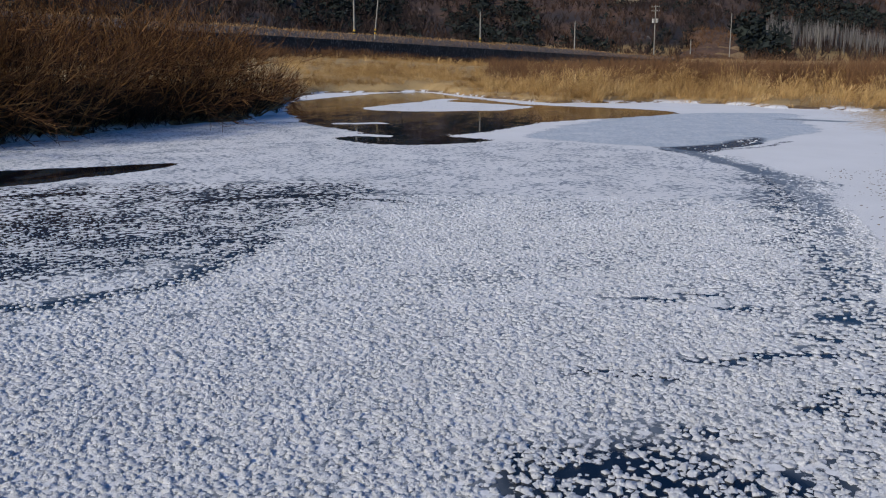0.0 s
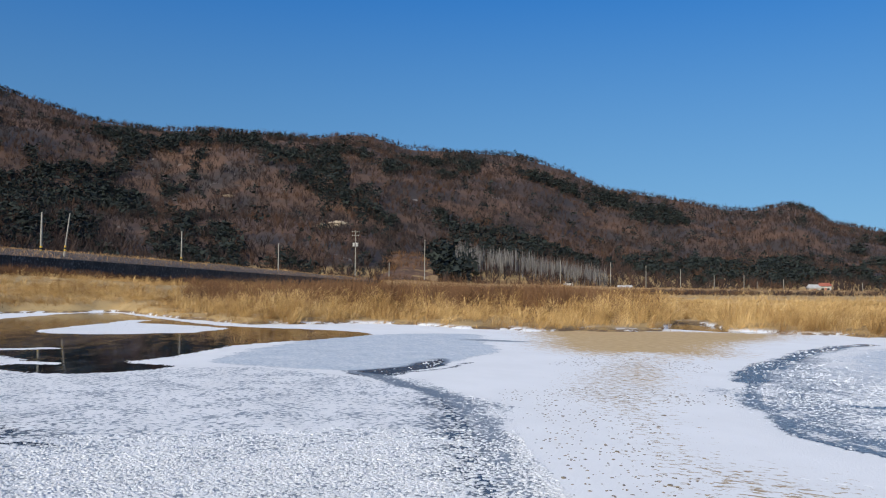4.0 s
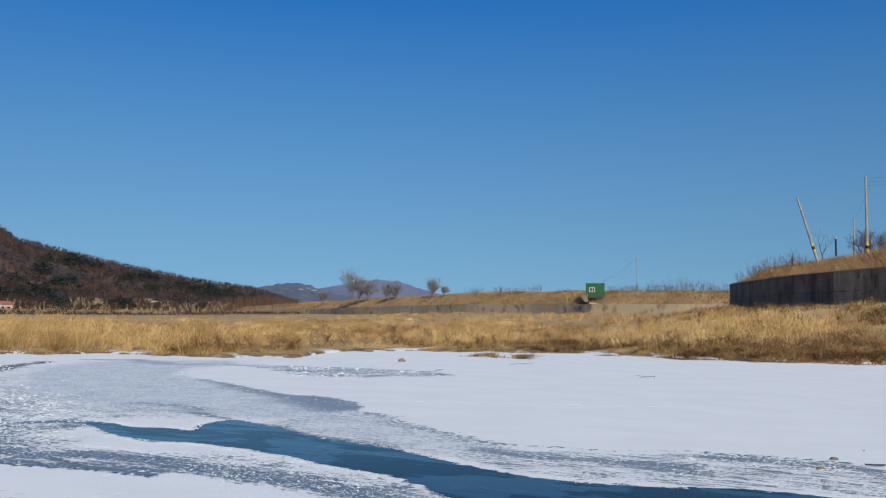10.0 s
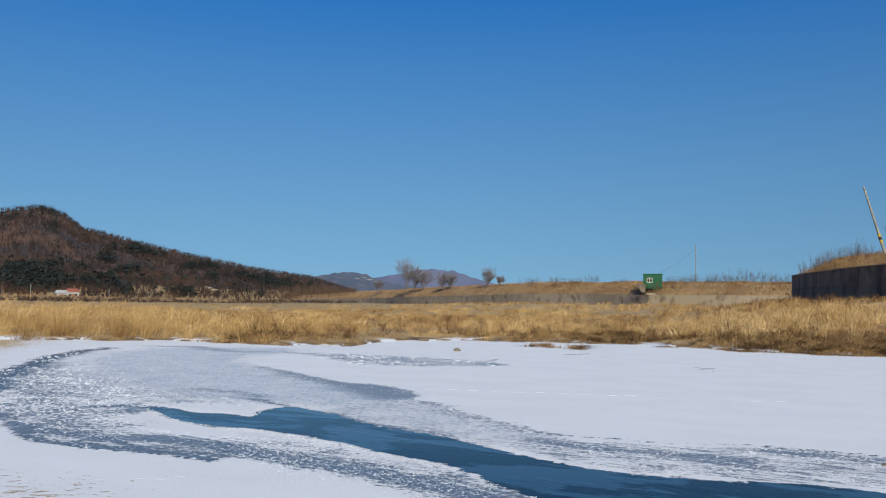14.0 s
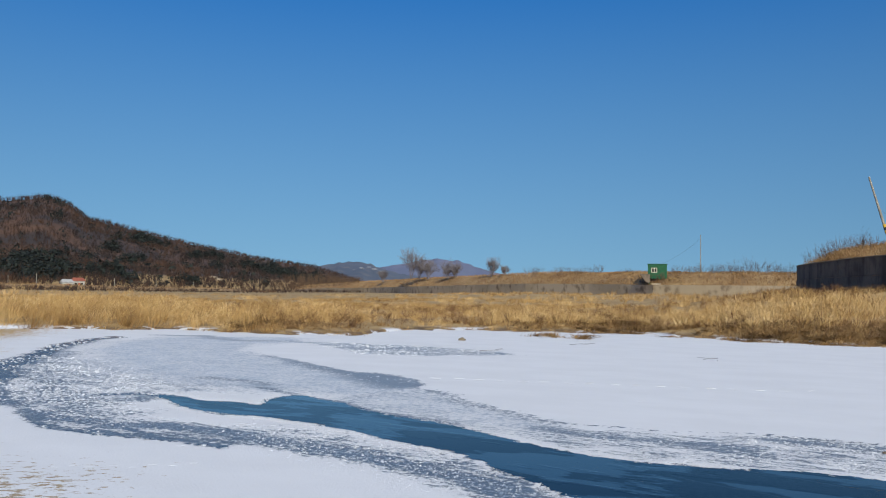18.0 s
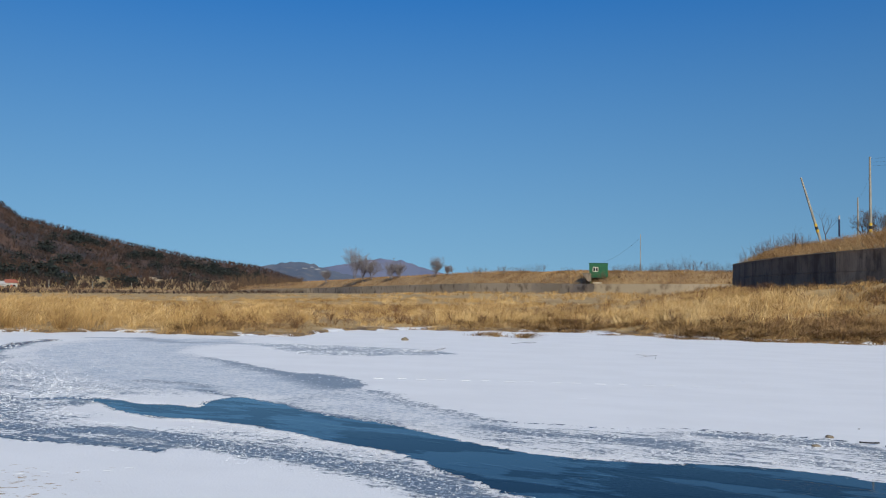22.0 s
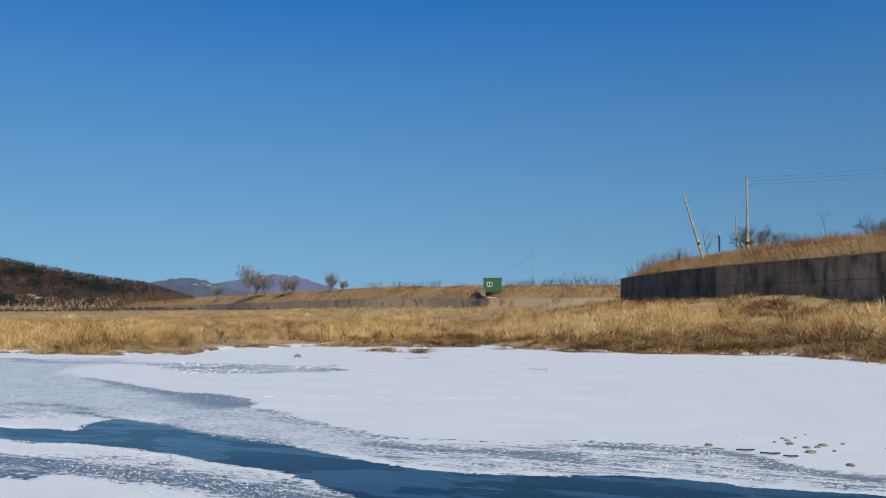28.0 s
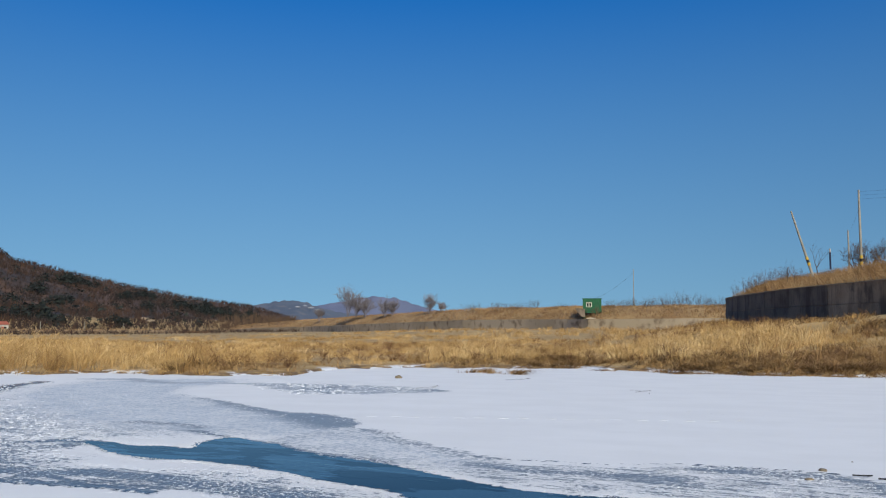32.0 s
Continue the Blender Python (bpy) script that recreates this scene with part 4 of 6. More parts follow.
def pine_wood():
    rng, az, s, r, x, y = wood_places(60000, 21)
    u, w = np.radians(az) * 620, s * 210
    patch = hum(u / 9, w / 9, 22) + 0.6 * hum(u / 3.5, w / 3.5, 23) + np.clip((az - 55) / 40, -0.1, 0.25) - 0.16 * np.clip((26 - az) / 10, 0, 1) - 0.25 * (s - 0.4)
    ok = ((patch > 0.27) | ((s > 0.97) & (rng.uniform(0, 1, len(az)) < 0.12)) | (rng.uniform(0, 1, len(az)) < 0.03)) & (az > 6) & (s > 0.05 + 0.1 * (az > 30) * (az < 46))
    pines("pine_wood", az[ok], r[ok], s[ok], rng, "dark green pines in patches over the hillside")
    # a stand that comes down to the road beside the cleared slope
    rng = np.random.RandomState(24)
    az, s = rng.normal(43.4, 0.6, 130), rng.uniform(0, 1, 130)
    pines("pine_stand", az, 366 + 70 * s, s * 0.1 - 0.5, rng, "dark stand of pines beside the cleared slope", 1.7)


def twig_wood(name, az, r, height, spread, count, width, material, label, rng, lift=0.0):
    """Leafless trees: upward fans of thin twigs from each foot."""
    n = len(az)
    x, y, z = -np.sin(np.radians(az)) * r, np.cos(np.radians(az)) * r, ground_z(az, r) + lift
    p = np.repeat(np.stack([x, y, z], 1), count, 0)
    h = np.repeat(height, count)
    m = n * count
    a, out = rng.uniform(0, 6.28, m), spread * np.sqrt(rng.uniform(0, 1, m))
    start, end = rng.uniform(0.0, 0.45, m), rng.uniform(0.6, 1.0, m)
    way = np.stack([np.cos(a), np.sin(a), 0 * a], 1)
    low = p + way * (out * start * h)[:, None] * 0.4 + np.stack([0 * h, 0 * h, start * h], 1)
    tip = p + way * (out * h)[:, None] + np.stack([0 * h, 0 * h, end * h * (1 - 0.25 * out)], 1)
    b = rng.uniform(0, 6.28, m)
    side = np.stack([np.cos(b), np.sin(b), 0 * b], 1) * (width * h)[:, None]
    v = np.stack([low - side, low + side, tip + side * 0.5], 1).reshape(-1, 3)
    f = np.arange(m * 3).reshape(-1, 3)
    return tagged(new(name, arrays(name, v, f, material)), label, "trees", kind="stuff")


pine_wood()
rng_w, az_w, s_w, r_w, x_w, y_w = wood_places(38000, 31)
twig_wood("bare_wood", az_w, r_w, rng_w.uniform(3.5, 7.5, len(az_w)), 0.5, 10, 0.027, BARE, "leafless brown woods covering the hills", rng_w)
rng_b = np.random.RandomState(41)
az_b = rng_b.uniform(33.3, 43, 420)
twig_wood("pale_grove", az_b, 405 + rng_b.uniform(0, 25, 420), np.interp(az_b, [33, 43], [9, 14]) * rng_b.uniform(0.65, 1.15, 420), 0.08, 6, 0.013, BIRCH, "grove of pale leafless trees at the foot of the hill", rng_b)

# undergrowth whose dark colour stands in for shade under the willows
rng_u = np.random.RandomState(43)
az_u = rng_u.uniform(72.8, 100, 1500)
twig_wood("willow_undergrowth", az_u, shore_r(az_u) + rng_u.uniform(-0.2, 7, 1500) ** 1.0, np.interp(az_u, [72, 75, 79, 100], [0.5, 1.1, 1.8, 1.8]) * rng_u.uniform(0.45, 1.0, 1500), 0.95, 22, 0.010, BRUSH, "dense willow undergrowth at the edge of the ice, coloured dark for shade", rng_u)

SCRUB = varied("rusty_scrub", [(0.09, 0.05, 0.03), (0.17, 0.09, 0.045), (0.26, 0.15, 0.07)], 0.9, patch=0.05)
rng_v = np.random.RandomState(44)
az_v = rng_v.uniform(9, 53, 2600)
r_v = np.interp(az_v, [9, 12, 18, 24, 30, 36, 42, 48, 53], [450, 440, 410, 385, 362, 352, 345, 338, 330]) - rng_v.uniform(0, 1, 2600) ** 1.5 * np.interp(az_v, [20, 32], [20, 110])
twig_wood("roadside_scrub", az_v, r_v, rng_v.uniform(0.8, 3.0, 2600) * np.interp(az_v, [22, 32], [0.6, 1.1]), 0.7, 15, 0.03, SCRUB, "rusty brown scrub along the road under the hill", rng_v)

az_q = rng_v.uniform(30, 60, 1500)
twig_wood("brown_brush", az_q, shore_r(az_q) + rng_v.uniform(12, 70, 1500), rng_v.uniform(1.6, 3.6, 1500) * np.interp(az_q, [29, 37, 50, 60], [0.6, 1.0, 1.0, 0.6]), 0.6, 26, 0.006, SCRUB, "brown leafless brush behind the golden reeds", rng_v)


az_g = np.r_[rng_v.uniform(-40, 12, 800), rng_v.uniform(12, 60, 200)]
d_g = rng_v.uniform(0, 1, 1000) ** 1.4 * 50 + 2.5
twig_wood("brown_weeds", az_g, shore_r(az_g) + d_g, rng_v.uniform(0.4, 1.2, 1000), 0.9, 30, 0.009, SCRUB, "dark brown weeds standing among the pale reeds", rng_v)


az_h = np.r_[rng_v.uniform(-27, -6.5, 70), rng_v.uniform(-42, -27, 70)]
twig_wood("straw_hummocks", az_h, shore_r(az_h) + rng_v.uniform(0.3, 7, 140), rng_v.uniform(0.30, 0.55, 140), 2.0, 70, 0.03, SHORT_GRASS, "dark hummocks of lodged straw on the shore", rng_v)
# weeds along the foot of the dark west wall
az_f = rng_v.uniform(50, 76, 700)
twig_wood("dike_weeds", az_f, np.interp(az_f, [50, 57, 66, 76], [296, 200, 144.5, 112.5]) - rng_v.uniform(0, 1, 700) ** 2 * 12, rng_v.uniform(0.7, 2.3, 700), 0.8, 18, 0.016, SCRUB, "brown weeds along the foot of the dark dike wall", rng_v)
# twiggy brown belt along the foot of the hill's tail
az_t, r_t = rng_v.uniform(3.5, 31, 1500), rng_v.uniform(0, 1, 1500)
twig_wood("foot_brush", az_t, np.interp(az_t, [3, 10, 20, 31], [420, 330, 280, 240]) + r_t * np.interp(az_t, [3, 10, 20, 31], [300, 220, 130, 110]), rng_v.uniform(0.9, 2.6, 1500) * np.interp(r_t, [0, 0.5], [0.5, 1.3]), 0.7, 14, 0.022, BARE, "dusky leafless brush along the foot of the hill", rng_v)


# ---- walls and dikes ----
def concrete(name, a, b, stain, amount):
    """Cast concrete with dark runs of water down its face."""
    n = Nodes(name, 0.9)
    col = n.mix(n.ramp(n.noise(0.22, 4), 0.35, 0.65), a, b)
    runs = n.ramp(n.math("ADD", n.math("MULTIPLY", n.noise(0.9, 5, 0.7, at=n.place((1, 1, 0.16))), 0.6), n.math("MULTIPLY", n.noise(0.5, 4, 0.6), 0.4)), 0.44, 0.62)
    col = n.mix(n.math("MULTIPLY", runs, amount), col, stain)
    col = n.mix(n.ramp(n.noise(9, 4), 0.56, 0.75), col, stain)
    n.put(col, "Base Color")
    n.bump(n.noise(14, 4), 0.5, 0.01)
    return n.mat


CONCRETE = concrete("stained_concrete", (0.36, 0.255, 0.155), (0.50, 0.365, 0.23), (0.09, 0.062, 0.04), 0.85)
DARKER_CONCRETE = concrete("darker_concrete", (0.17, 0.13, 0.095), (0.23, 0.18, 0.13), (0.07, 0.052, 0.038), 0.85)
COPING = mottled("worn_coping", (0.36, 0.29, 0.20), (0.46, 0.38, 0.27), 1.2, c=(0.13, 0.10, 0.07), fine=6)
PALE_CONCRETE = mottled("tan_concrete", (0.42, 0.335, 0.22), (0.52, 0.42, 0.29), 0.05, c=(0.20, 0.145, 0.09), fine=0.35)
DARK_CONCRETE = mottled("damp_concrete", (0.034, 0.029, 0.024), (0.06, 0.051, 0.042), 0.4, c=(0.17, 0.16, 0.145), fine=2.4, bump=0.05)
STONY = mottled("stony_slope", (0.060, 0.041, 0.027), (0.115, 0.078, 0.050), 0.5, c=(0.28, 0.25, 0.22), fine=2.2, bump=0.12)
RUSTY_EARTH = mottled("rusty_cleared_earth", (0.07, 0.038, 0.022), (0.13, 0.068, 0.034), 0.12, c=(0.19, 0.11, 0.055), fine=0.6)
TAN_EARTH = mottled("tan_earth", (0.15, 0.098, 0.055), (0.24, 0.165, 0.095), 0.4, c=(0.10, 0.065, 0.038), fine=2.0)
GREEN = mottled("green_paint", (0.004, 0.08, 0.03), (0.006, 0.105, 0.04), 1.5, rough=0.7, c=(0.01, 0.09, 0.04), local=True)
POLE = mottled("grey_pole_concrete", (0.25, 0.235, 0.20), (0.33, 0.31, 0.265), 0.7, c=(0.19, 0.18, 0.155), local=True)
YELLOW = mottled("yellow_band", (0.55, 0.34, 0.03), (0.62, 0.40, 0.05), 3.0, local=True)
BLACK = mottled("black_paint", (0.012, 0.012, 0.013), (0.03, 0.03, 0.03), 3.0, local=True)
CREAM = mottled("cream_window_frame", (0.60, 0.56, 0.42), (0.66, 0.62, 0.48), 4.0, local=True)
WHITE = mottled("whitewash", (0.36, 0.345, 0.325), (0.48, 0.465, 0.43), 0.8, local=True)
RED_ROOF = mottled("red_roof_sheet", (0.30, 0.085, 0.05), (0.38, 0.12, 0.07), 1.2, local=True)
BLUE = mottled("dark_blue_paint", (0.01, 0.018, 0.05), (0.015, 0.025, 0.065), 3.0, local=True)
STONE = mottled("river_stone", (0.165, 0.128, 0.083), (0.24, 0.192, 0.128), 6.0, c=(0.12, 0.095, 0.065), fine=22, bump=0.01, local=True)
TRODDEN = mottled("trodden_snow", (0.78, 0.78, 0.77), (0.83, 0.83, 0.82), 5.0)
GLASS = Nodes("window_glass", 0.08)
GLASS.put((0.012, 0.014, 0.016, 1), "Base Color")
GLASS = GLASS.mat
RUBBER = mottled("rubber", (0.015, 0.015, 0.015), (0.025, 0.025, 0.025), 6.0, local=True)


def wall_run(name, line, low, high, thick, material, label="", parent=None):
    """A wall along a plan line, solid, with the given thickness to its right."""
    bm = bmesh.new()
    pts = [Vector((p[0], p[1], 0)) for p in line]
    rings = []
    for i, p in enumerate(pts):
        way = (pts[min(i + 1, len(pts) - 1)] - pts[max(i - 1, 0)]).normalized()
        out = Vector((way.y, -way.x, 0)) * thick
        lo, hi = low(i), high(i)
        rings.append([bm.verts.new(v) for v in (p + Vector((0, 0, lo)), p + Vector((0, 0, hi)), p + out + Vector((0, 0, hi)), p + out + Vector((0, 0, lo)))])
    for a, b in zip(rings, rings[1:]):
        for k in range(4):
            bm.faces.new((a[k], b[k], b[(k + 1) % 4], a[(k + 1) % 4]))
    bm.faces.new(rings[0][::-1])
    bm.faces.new(rings[-1])
    bmesh.ops.recalc_face_normals(bm, faces=bm.faces)
    return part(name, bm, material, parent, label)


def shifted(line, by):
    """A plan line moved to its right."""
    p = np.array(line, float)
    d = np.gradient(p, axis=0)
    d /= np.linalg.norm(d, axis=1)[:, None]
    return p + np.stack([d[:, 1], -d[:, 0]], 1) * by


def along(line, step):
    """Places at even steps along a line."""
    p = np.array(line, float)
    run = np.r_[0, np.cumsum(np.linalg.norm(np.diff(p, axis=0), axis=1))]
    t = np.arange(0, run[-1], step)
    return np.stack([np.interp(t, run, p[:, 0]), np.interp(t, run, p[:, 1])], 1)


east_line = along(smooth_line(WALL, False, 8), 1.36)
wall_east = tagged(wall_run("wall_east", shifted(east_line, 0.12), lambda i: 2.0, lambda i: 5.86, 0.4, CONCRETE), "grey stained concrete river wall on the east bank", "wall", kind="structure")
first = int(np.argmin(np.abs(east_line[:, 1] - 70.0))) % 10
for k in range(first, len(east_line) - 1, 10):
    run = east_line[k:k + 11].copy()
    if len(run) < 3:
        continue
    run[0] += (run[1] - run[0]) * 0.025
    run[-1] -= (run[-1] - run[-2]) * 0.025
    part_top = 5.88 + 0.02 * (k % 3)
    # panels and footing beyond y 71 take the darker concrete
    north_end = run[:, 1].mean() > 71
    wall_run("panel", run, lambda i: 4.30, lambda i: part_top, 0.115, DARKER_CONCRETE if north_end else CONCRETE, "darker concrete panel" if north_end else "", wall_east)
    wall_run("footing", shifted(run, -0.05), lambda i: 2.0, lambda i: 4.27, 0.165, DARKER_CONCRETE if north_end else CONCRETE, "", wall_east)
    wall_run("coping", shifted(run, -0.06), lambda i: part_top + 0.004, lambda i: part_top + 0.075, 0.6, COPING, "", wall_east)

west_line = [(-60, -46), (-86, -10), (-112, 27), (-135, 59), (-171, 110), (-230, 193), (-290, 280)]
WEST_TOP = [6.4, 6.3, 6.2, 5.9, 5.3, 4.4, 4.2]
tagged(wall_run("wall_west", west_line, lambda i: 0.0, lambda i: WEST_TOP[i], -0.5, DARK_CONCRETE), "dark damp concrete dike wall along the west bank", "wall", kind="structure")

far_spec = [(-27, 225, 5.2), (-15, 252, 5.2), (-11, 282, 5.5), (-7, 315, 5.6), (0, 430, 4.6), (3, 540, 3.8), (6, 640, 3.2), (8.6, 780, 1.2)]
far_line = [tuple(polar(a, d)[:2]) for a, d, _ in far_spec]
tagged(wall_run("wall_north", far_line, lambda i: -0.5, lambda i: far_spec[i][2], 0.6, PALE_CONCRETE), "pale concrete dike wall far across the plain", "wall", kind="structure")


BANK_EARTH = mottled("dry_grass_bank", (0.30, 0.178, 0.072), (0.44, 0.285, 0.122), 0.16, c=(0.17, 0.098, 0.045), fine=1.6, bump=0.06)


def bank(name, line, low, high, depth, label, seed, grass, blade, tall, material=BANK_EARTH):
    """An earth bank that rises behind a wall, with an uneven crest and its dry grass."""
    p = np.array(line, float)
    rng = np.random.RandomState(seed)
    k = np.arange(len(p))
    steps, rises = np.array([0.02, 0.25, 0.5, 0.8, 1.2, 2.2]), np.array([0.0, 0.45, 0.85, 1.0, 1.0, -0.2])
    ox, oy = shifted(p, 1.0)[:, 0] - p[:, 0], shifted(p, 1.0)[:, 1] - p[:, 1]

    def place(t, u):
        x, y = np.interp(t, k, p[:, 0]) + np.interp(t, k, ox) * depth * u, np.interp(t, k, p[:, 1]) + np.interp(t, k, oy) * depth * u
        lo, hi, h = np.interp(t, k, low), np.interp(t, k, high), np.interp(u, steps, rises)
        return np.stack([x, y, lo - 0.12 + (hi - lo) * h + 0.35 * hum(x * 0.12, y * 0.12, seed) * np.clip(h, 0, 1)], -1)

    t, u = np.meshgrid(np.linspace(0, len(p) - 1, 200), steps, indexing="ij")
    v, n = place(t, u).reshape(-1, 3), len(steps)
    i = (np.arange(199)[:, None] * n + np.arange(n - 1)).ravel()
    faces = np.stack([i, i + n, i + n + 1, i + 1], 1)
    ob = new(name, arrays(name, v, faces[:, ::-1] if depth > 0 else faces, material, True))
    tagged(ob, label, "bank", kind="structure")
    feet = place(rng.uniform(0, len(p) - 1, grass), rng.uniform(0.03, 1.2, grass))
    h = tall * rng.uniform(0.5, 1.2, grass) * (1 + 0.45 * hum(feet[:, 0] * 0.2, feet[:, 1] * 0.2, seed + 1)).clip(0.3, 2)
    v, f = blades(feet, h, blade * rng.uniform(0.6, 1.4, grass), 0.9 * rng.uniform(0.3, 1.6, grass), rng)
    tagged(new("dike_grass", arrays("dike_grass", v, f, RUST_GRASS)), "rusty dry grass on the " + ("far" if depth > 0 else "west") + " dike", "grass", kind="stuff")


bank("bank_north", far_line, [f[2] for f in far_spec], [8.6, 8.6, 9.2, 9.8, 9.0, 8.4, 7.4, 4.2], 14, "grassy brown dike top behind the far wall", 51, 26000, 0.10, 1.0)
bank("bank_west", west_line, WEST_TOP, [h + 1.7 for h in WEST_TOP], -9, "stony brown dike slope above the dark wall", 52, 9000, 0.07, 0.55, STONY)

ROAD = [(48, 338), (42, 345), (36, 352), (30, 362), (24, 385), (18, 410), (12, 440)]
road_line = [tuple(polar(a, d)[:2]) for a, d in ROAD]
bank("bank_road", road_line, [1.0] * 7, [4.4, 3.6, 3.0, 2.7, 2.4, 2.2, 2.0], 8, "brown earth bank of the road under the hill", 53, 6000, 0.12, 0.6)


def spur_z(az, r):
    """Height of the cleared spur at the foot of the hill."""
    side = np.clip(1 - np.abs((az - 46.1 + 0.5 * np.sin(r * 0.12)) / 2.7) ** 2, 0, 1)
    x, y = -np.sin(np.radians(az)) * r, np.cos(np.radians(az)) * r
    return np.interp(r, [336, 345, 365, 385, 400, 440], [0.5, 4.2, 9.2, 13.4, 16.5, 14]) * side ** 0.5 + 0.9 * hum(x * 0.15, y * 0.15, 54)


def terraced_slope():
    """Rusty grass on the spur, with earth terraces and scrub across it."""
    az, r = np.meshgrid(np.linspace(43.4, 48.8, 28), np.linspace(336, 440, 22), indexing="ij")
    x, y, z = -np.sin(np.radians(az)) * r, np.cos(np.radians(az)) * r, spur_z(az, r)
    i = (np.arange(27)[:, None] * 22 + np.arange(21)).ravel()
    tagged(new("grass_slope", arrays("grass_slope", np.stack([x, y, z], -1).reshape(-1, 3), np.stack([i, i + 1, i + 23, i + 22], 1), RUSTY_EARTH, True)), "cleared slope of rusty grass below the hill", "slope", kind="structure")
    for a, b, d, low, high in ((46.4, 44.5, 366, 6.0, 10.2), (46.8, 44.2, 356, 4.0, 7.7)):
        tagged(wall_run("terrace_wall", [tuple(polar(t, d)[:2]) for t in np.linspace(a, b, 8)], lambda i: low, lambda i: high - 0.7 - 0.35 * (i % 3), -1.6, TAN_EARTH), "tan earth terrace wall below the hill", "terrace", kind="structure")


terraced_slope()
rng_t = np.random.RandomState(55)
az_t, r_t = rng_t.uniform(43.8, 48.6, 420), rng_t.uniform(340, 425, 420)
clear_t = (r_t < 352) | (r_t > 367) | (az_t > 46.9)
az_t, r_t = az_t[clear_t], r_t[clear_t]
twig_wood("slope_scrub", az_t, r_t, rng_t.uniform(0.8, 3.4, len(az_t)), 0.7, 14, 0.03, SCRUB, "rusty scrub on the cleared slope", rng_t, spur_z(az_t, r_t) - ground_z(az_t, r_t))

rng_e = np.random.RandomState(71)
feet_e = np.stack([rng_e.uniform(39.0, 58, 70000), rng_e.uniform(30, 118, 70000)], 1)
side_e = wall_side(feet_e[:, 0], feet_e[:, 1])
feet_e = feet_e[(side_e > 0.62) & (side_e < 12)]
z_e = ground_z(np.degrees(np.arctan2(-feet_e[:, 0], feet_e[:, 1])), np.hypot(feet_e[:, 0], feet_e[:, 1]))
h_e = 0.95 * rng_e.uniform(0.4, 1.2, len(z_e)) * (1 + 0.5 * hum(feet_e[:, 0] * 0.5, feet_e[:, 1] * 0.5, 72)).clip(0.3, 2)
v_e, f_e = blades(np.column_stack([feet_e, z_e - 0.05]), h_e, 0.018 * rng_e.uniform(0.6, 1.4, len(z_e)), 0.9 * rng_e.uniform(0.3, 1.6, len(z_e)), rng_e)
tagged(new("bank_top_grass", arrays("bank_top_grass", v_e, f_e, RUST_GRASS)), "rusty dry grass on the bank above the wall", "grass", kind="stuff")


# ---- bare trees and bushes ----
def tubes(segments, sides=4):
    """Tapered tubes: rows of start, end, and the two radii."""
    s = np.array(segments, float)
    a, b, ra, rb = s[:, 0:3], s[:, 3:6], s[:, 6], s[:, 7]
    way = b - a
    way /= np.linalg.norm(way, axis=1)[:, None] + 1e-9
    side = np.cross(way, np.where(np.abs(way[:, 2:3]) > 0.9, [[1.0, 0, 0]], [[0, 0, 1.0]]))
    side /= np.linalg.norm(side, axis=1)[:, None]
    over = np.cross(way, side)
    t = np.linspace(0, 2 * np.pi, sides, endpoint=False)
    ring = np.cos(t)[None, :, None] * side[:, None] + np.sin(t)[None, :, None] * over[:, None]
    v = np.concatenate([a[:, None] + ring * ra[:, None, None], b[:, None] + ring * rb[:, None, None]], 1).reshape(-1, 3)
    i = np.arange(len(s))[:, None] * 2 * sides
    f = np.concatenate([i + [k, (k + 1) % sides, sides + (k + 1) % sides, sides + k] for k in range(sides)])
    return v, f


def grow(rng, p, way, length, radius, level, kids, spread, droop, out, least=0.0, crook=0.10):
    """One limb of three pieces with its side limbs, down to the finest twigs."""
    steps = 3
    for k in range(steps):
        way = way + Vector(rng.normal(0, crook, 3)) + Vector((0, 0, droop))
        way.normalize()
        q = p + way * (length / steps)
        r0, r1 = radius * (1 - 0.75 * k / steps), radius * (1 - 0.75 * (k + 1) / steps)
        out[min(level, 1)].append((*p, *q, max(r0, least), max(r1, least * 0.7)))
        p = q
        if level > 0:
            for _ in range(rng.poisson(kids) + (k == steps - 1)):
                turn = Vector(rng.normal(0, 1, 3))
                grow(rng, p, (way + turn.normalized() * spread).normalized(), length * rng.uniform(0.45, 0.75), r1 * 0.7, level - 1, kids, spread, droop, out, least, crook)


def woody(name, at, height, stems, levels, kids, spread, splay, thick, material, label, category, seed, droop=0.03, least=0.0, foot_wide=0.075, lean=(0, 0), crook=0.10):
    """A leafless tree or bush: limbs and twigs as two parts."""
    rng = np.random.RandomState(seed)
    out = ([], [])
    for k in range(stems):
        a, tilt = rng.uniform(0, 6.28), splay * np.sqrt(rng.uniform(0, 1))
        foot = Vector((math.cos(a), math.sin(a), 0)) * (foot_wide * rng.uniform(0, 1) * height)
        grow(rng, foot + Vector((0, 0, -0.15)), Vector((math.cos(a) * tilt + lean[0], math.sin(a) * tilt + lean[1], 1)).normalized(), height * rng.uniform(0.5, 0.7), thick, levels, kids, spread, droop, out, least, crook)
    thing = empty(name, at)
    for part_name, rows_, sides in (("branchwork", out[1], 4), ("crown", out[0], 3)):
        if rows_:
            v, f = tubes(rows_, sides)
            ob = new(part_name, arrays(part_name, v, f, material))
            ob.parent = thing
            tagged(ob, kind="stuff")
    return tagged(thing, label, category)


def up_to(r, el):
    return 2.2 + r * math.tan(radians(el))


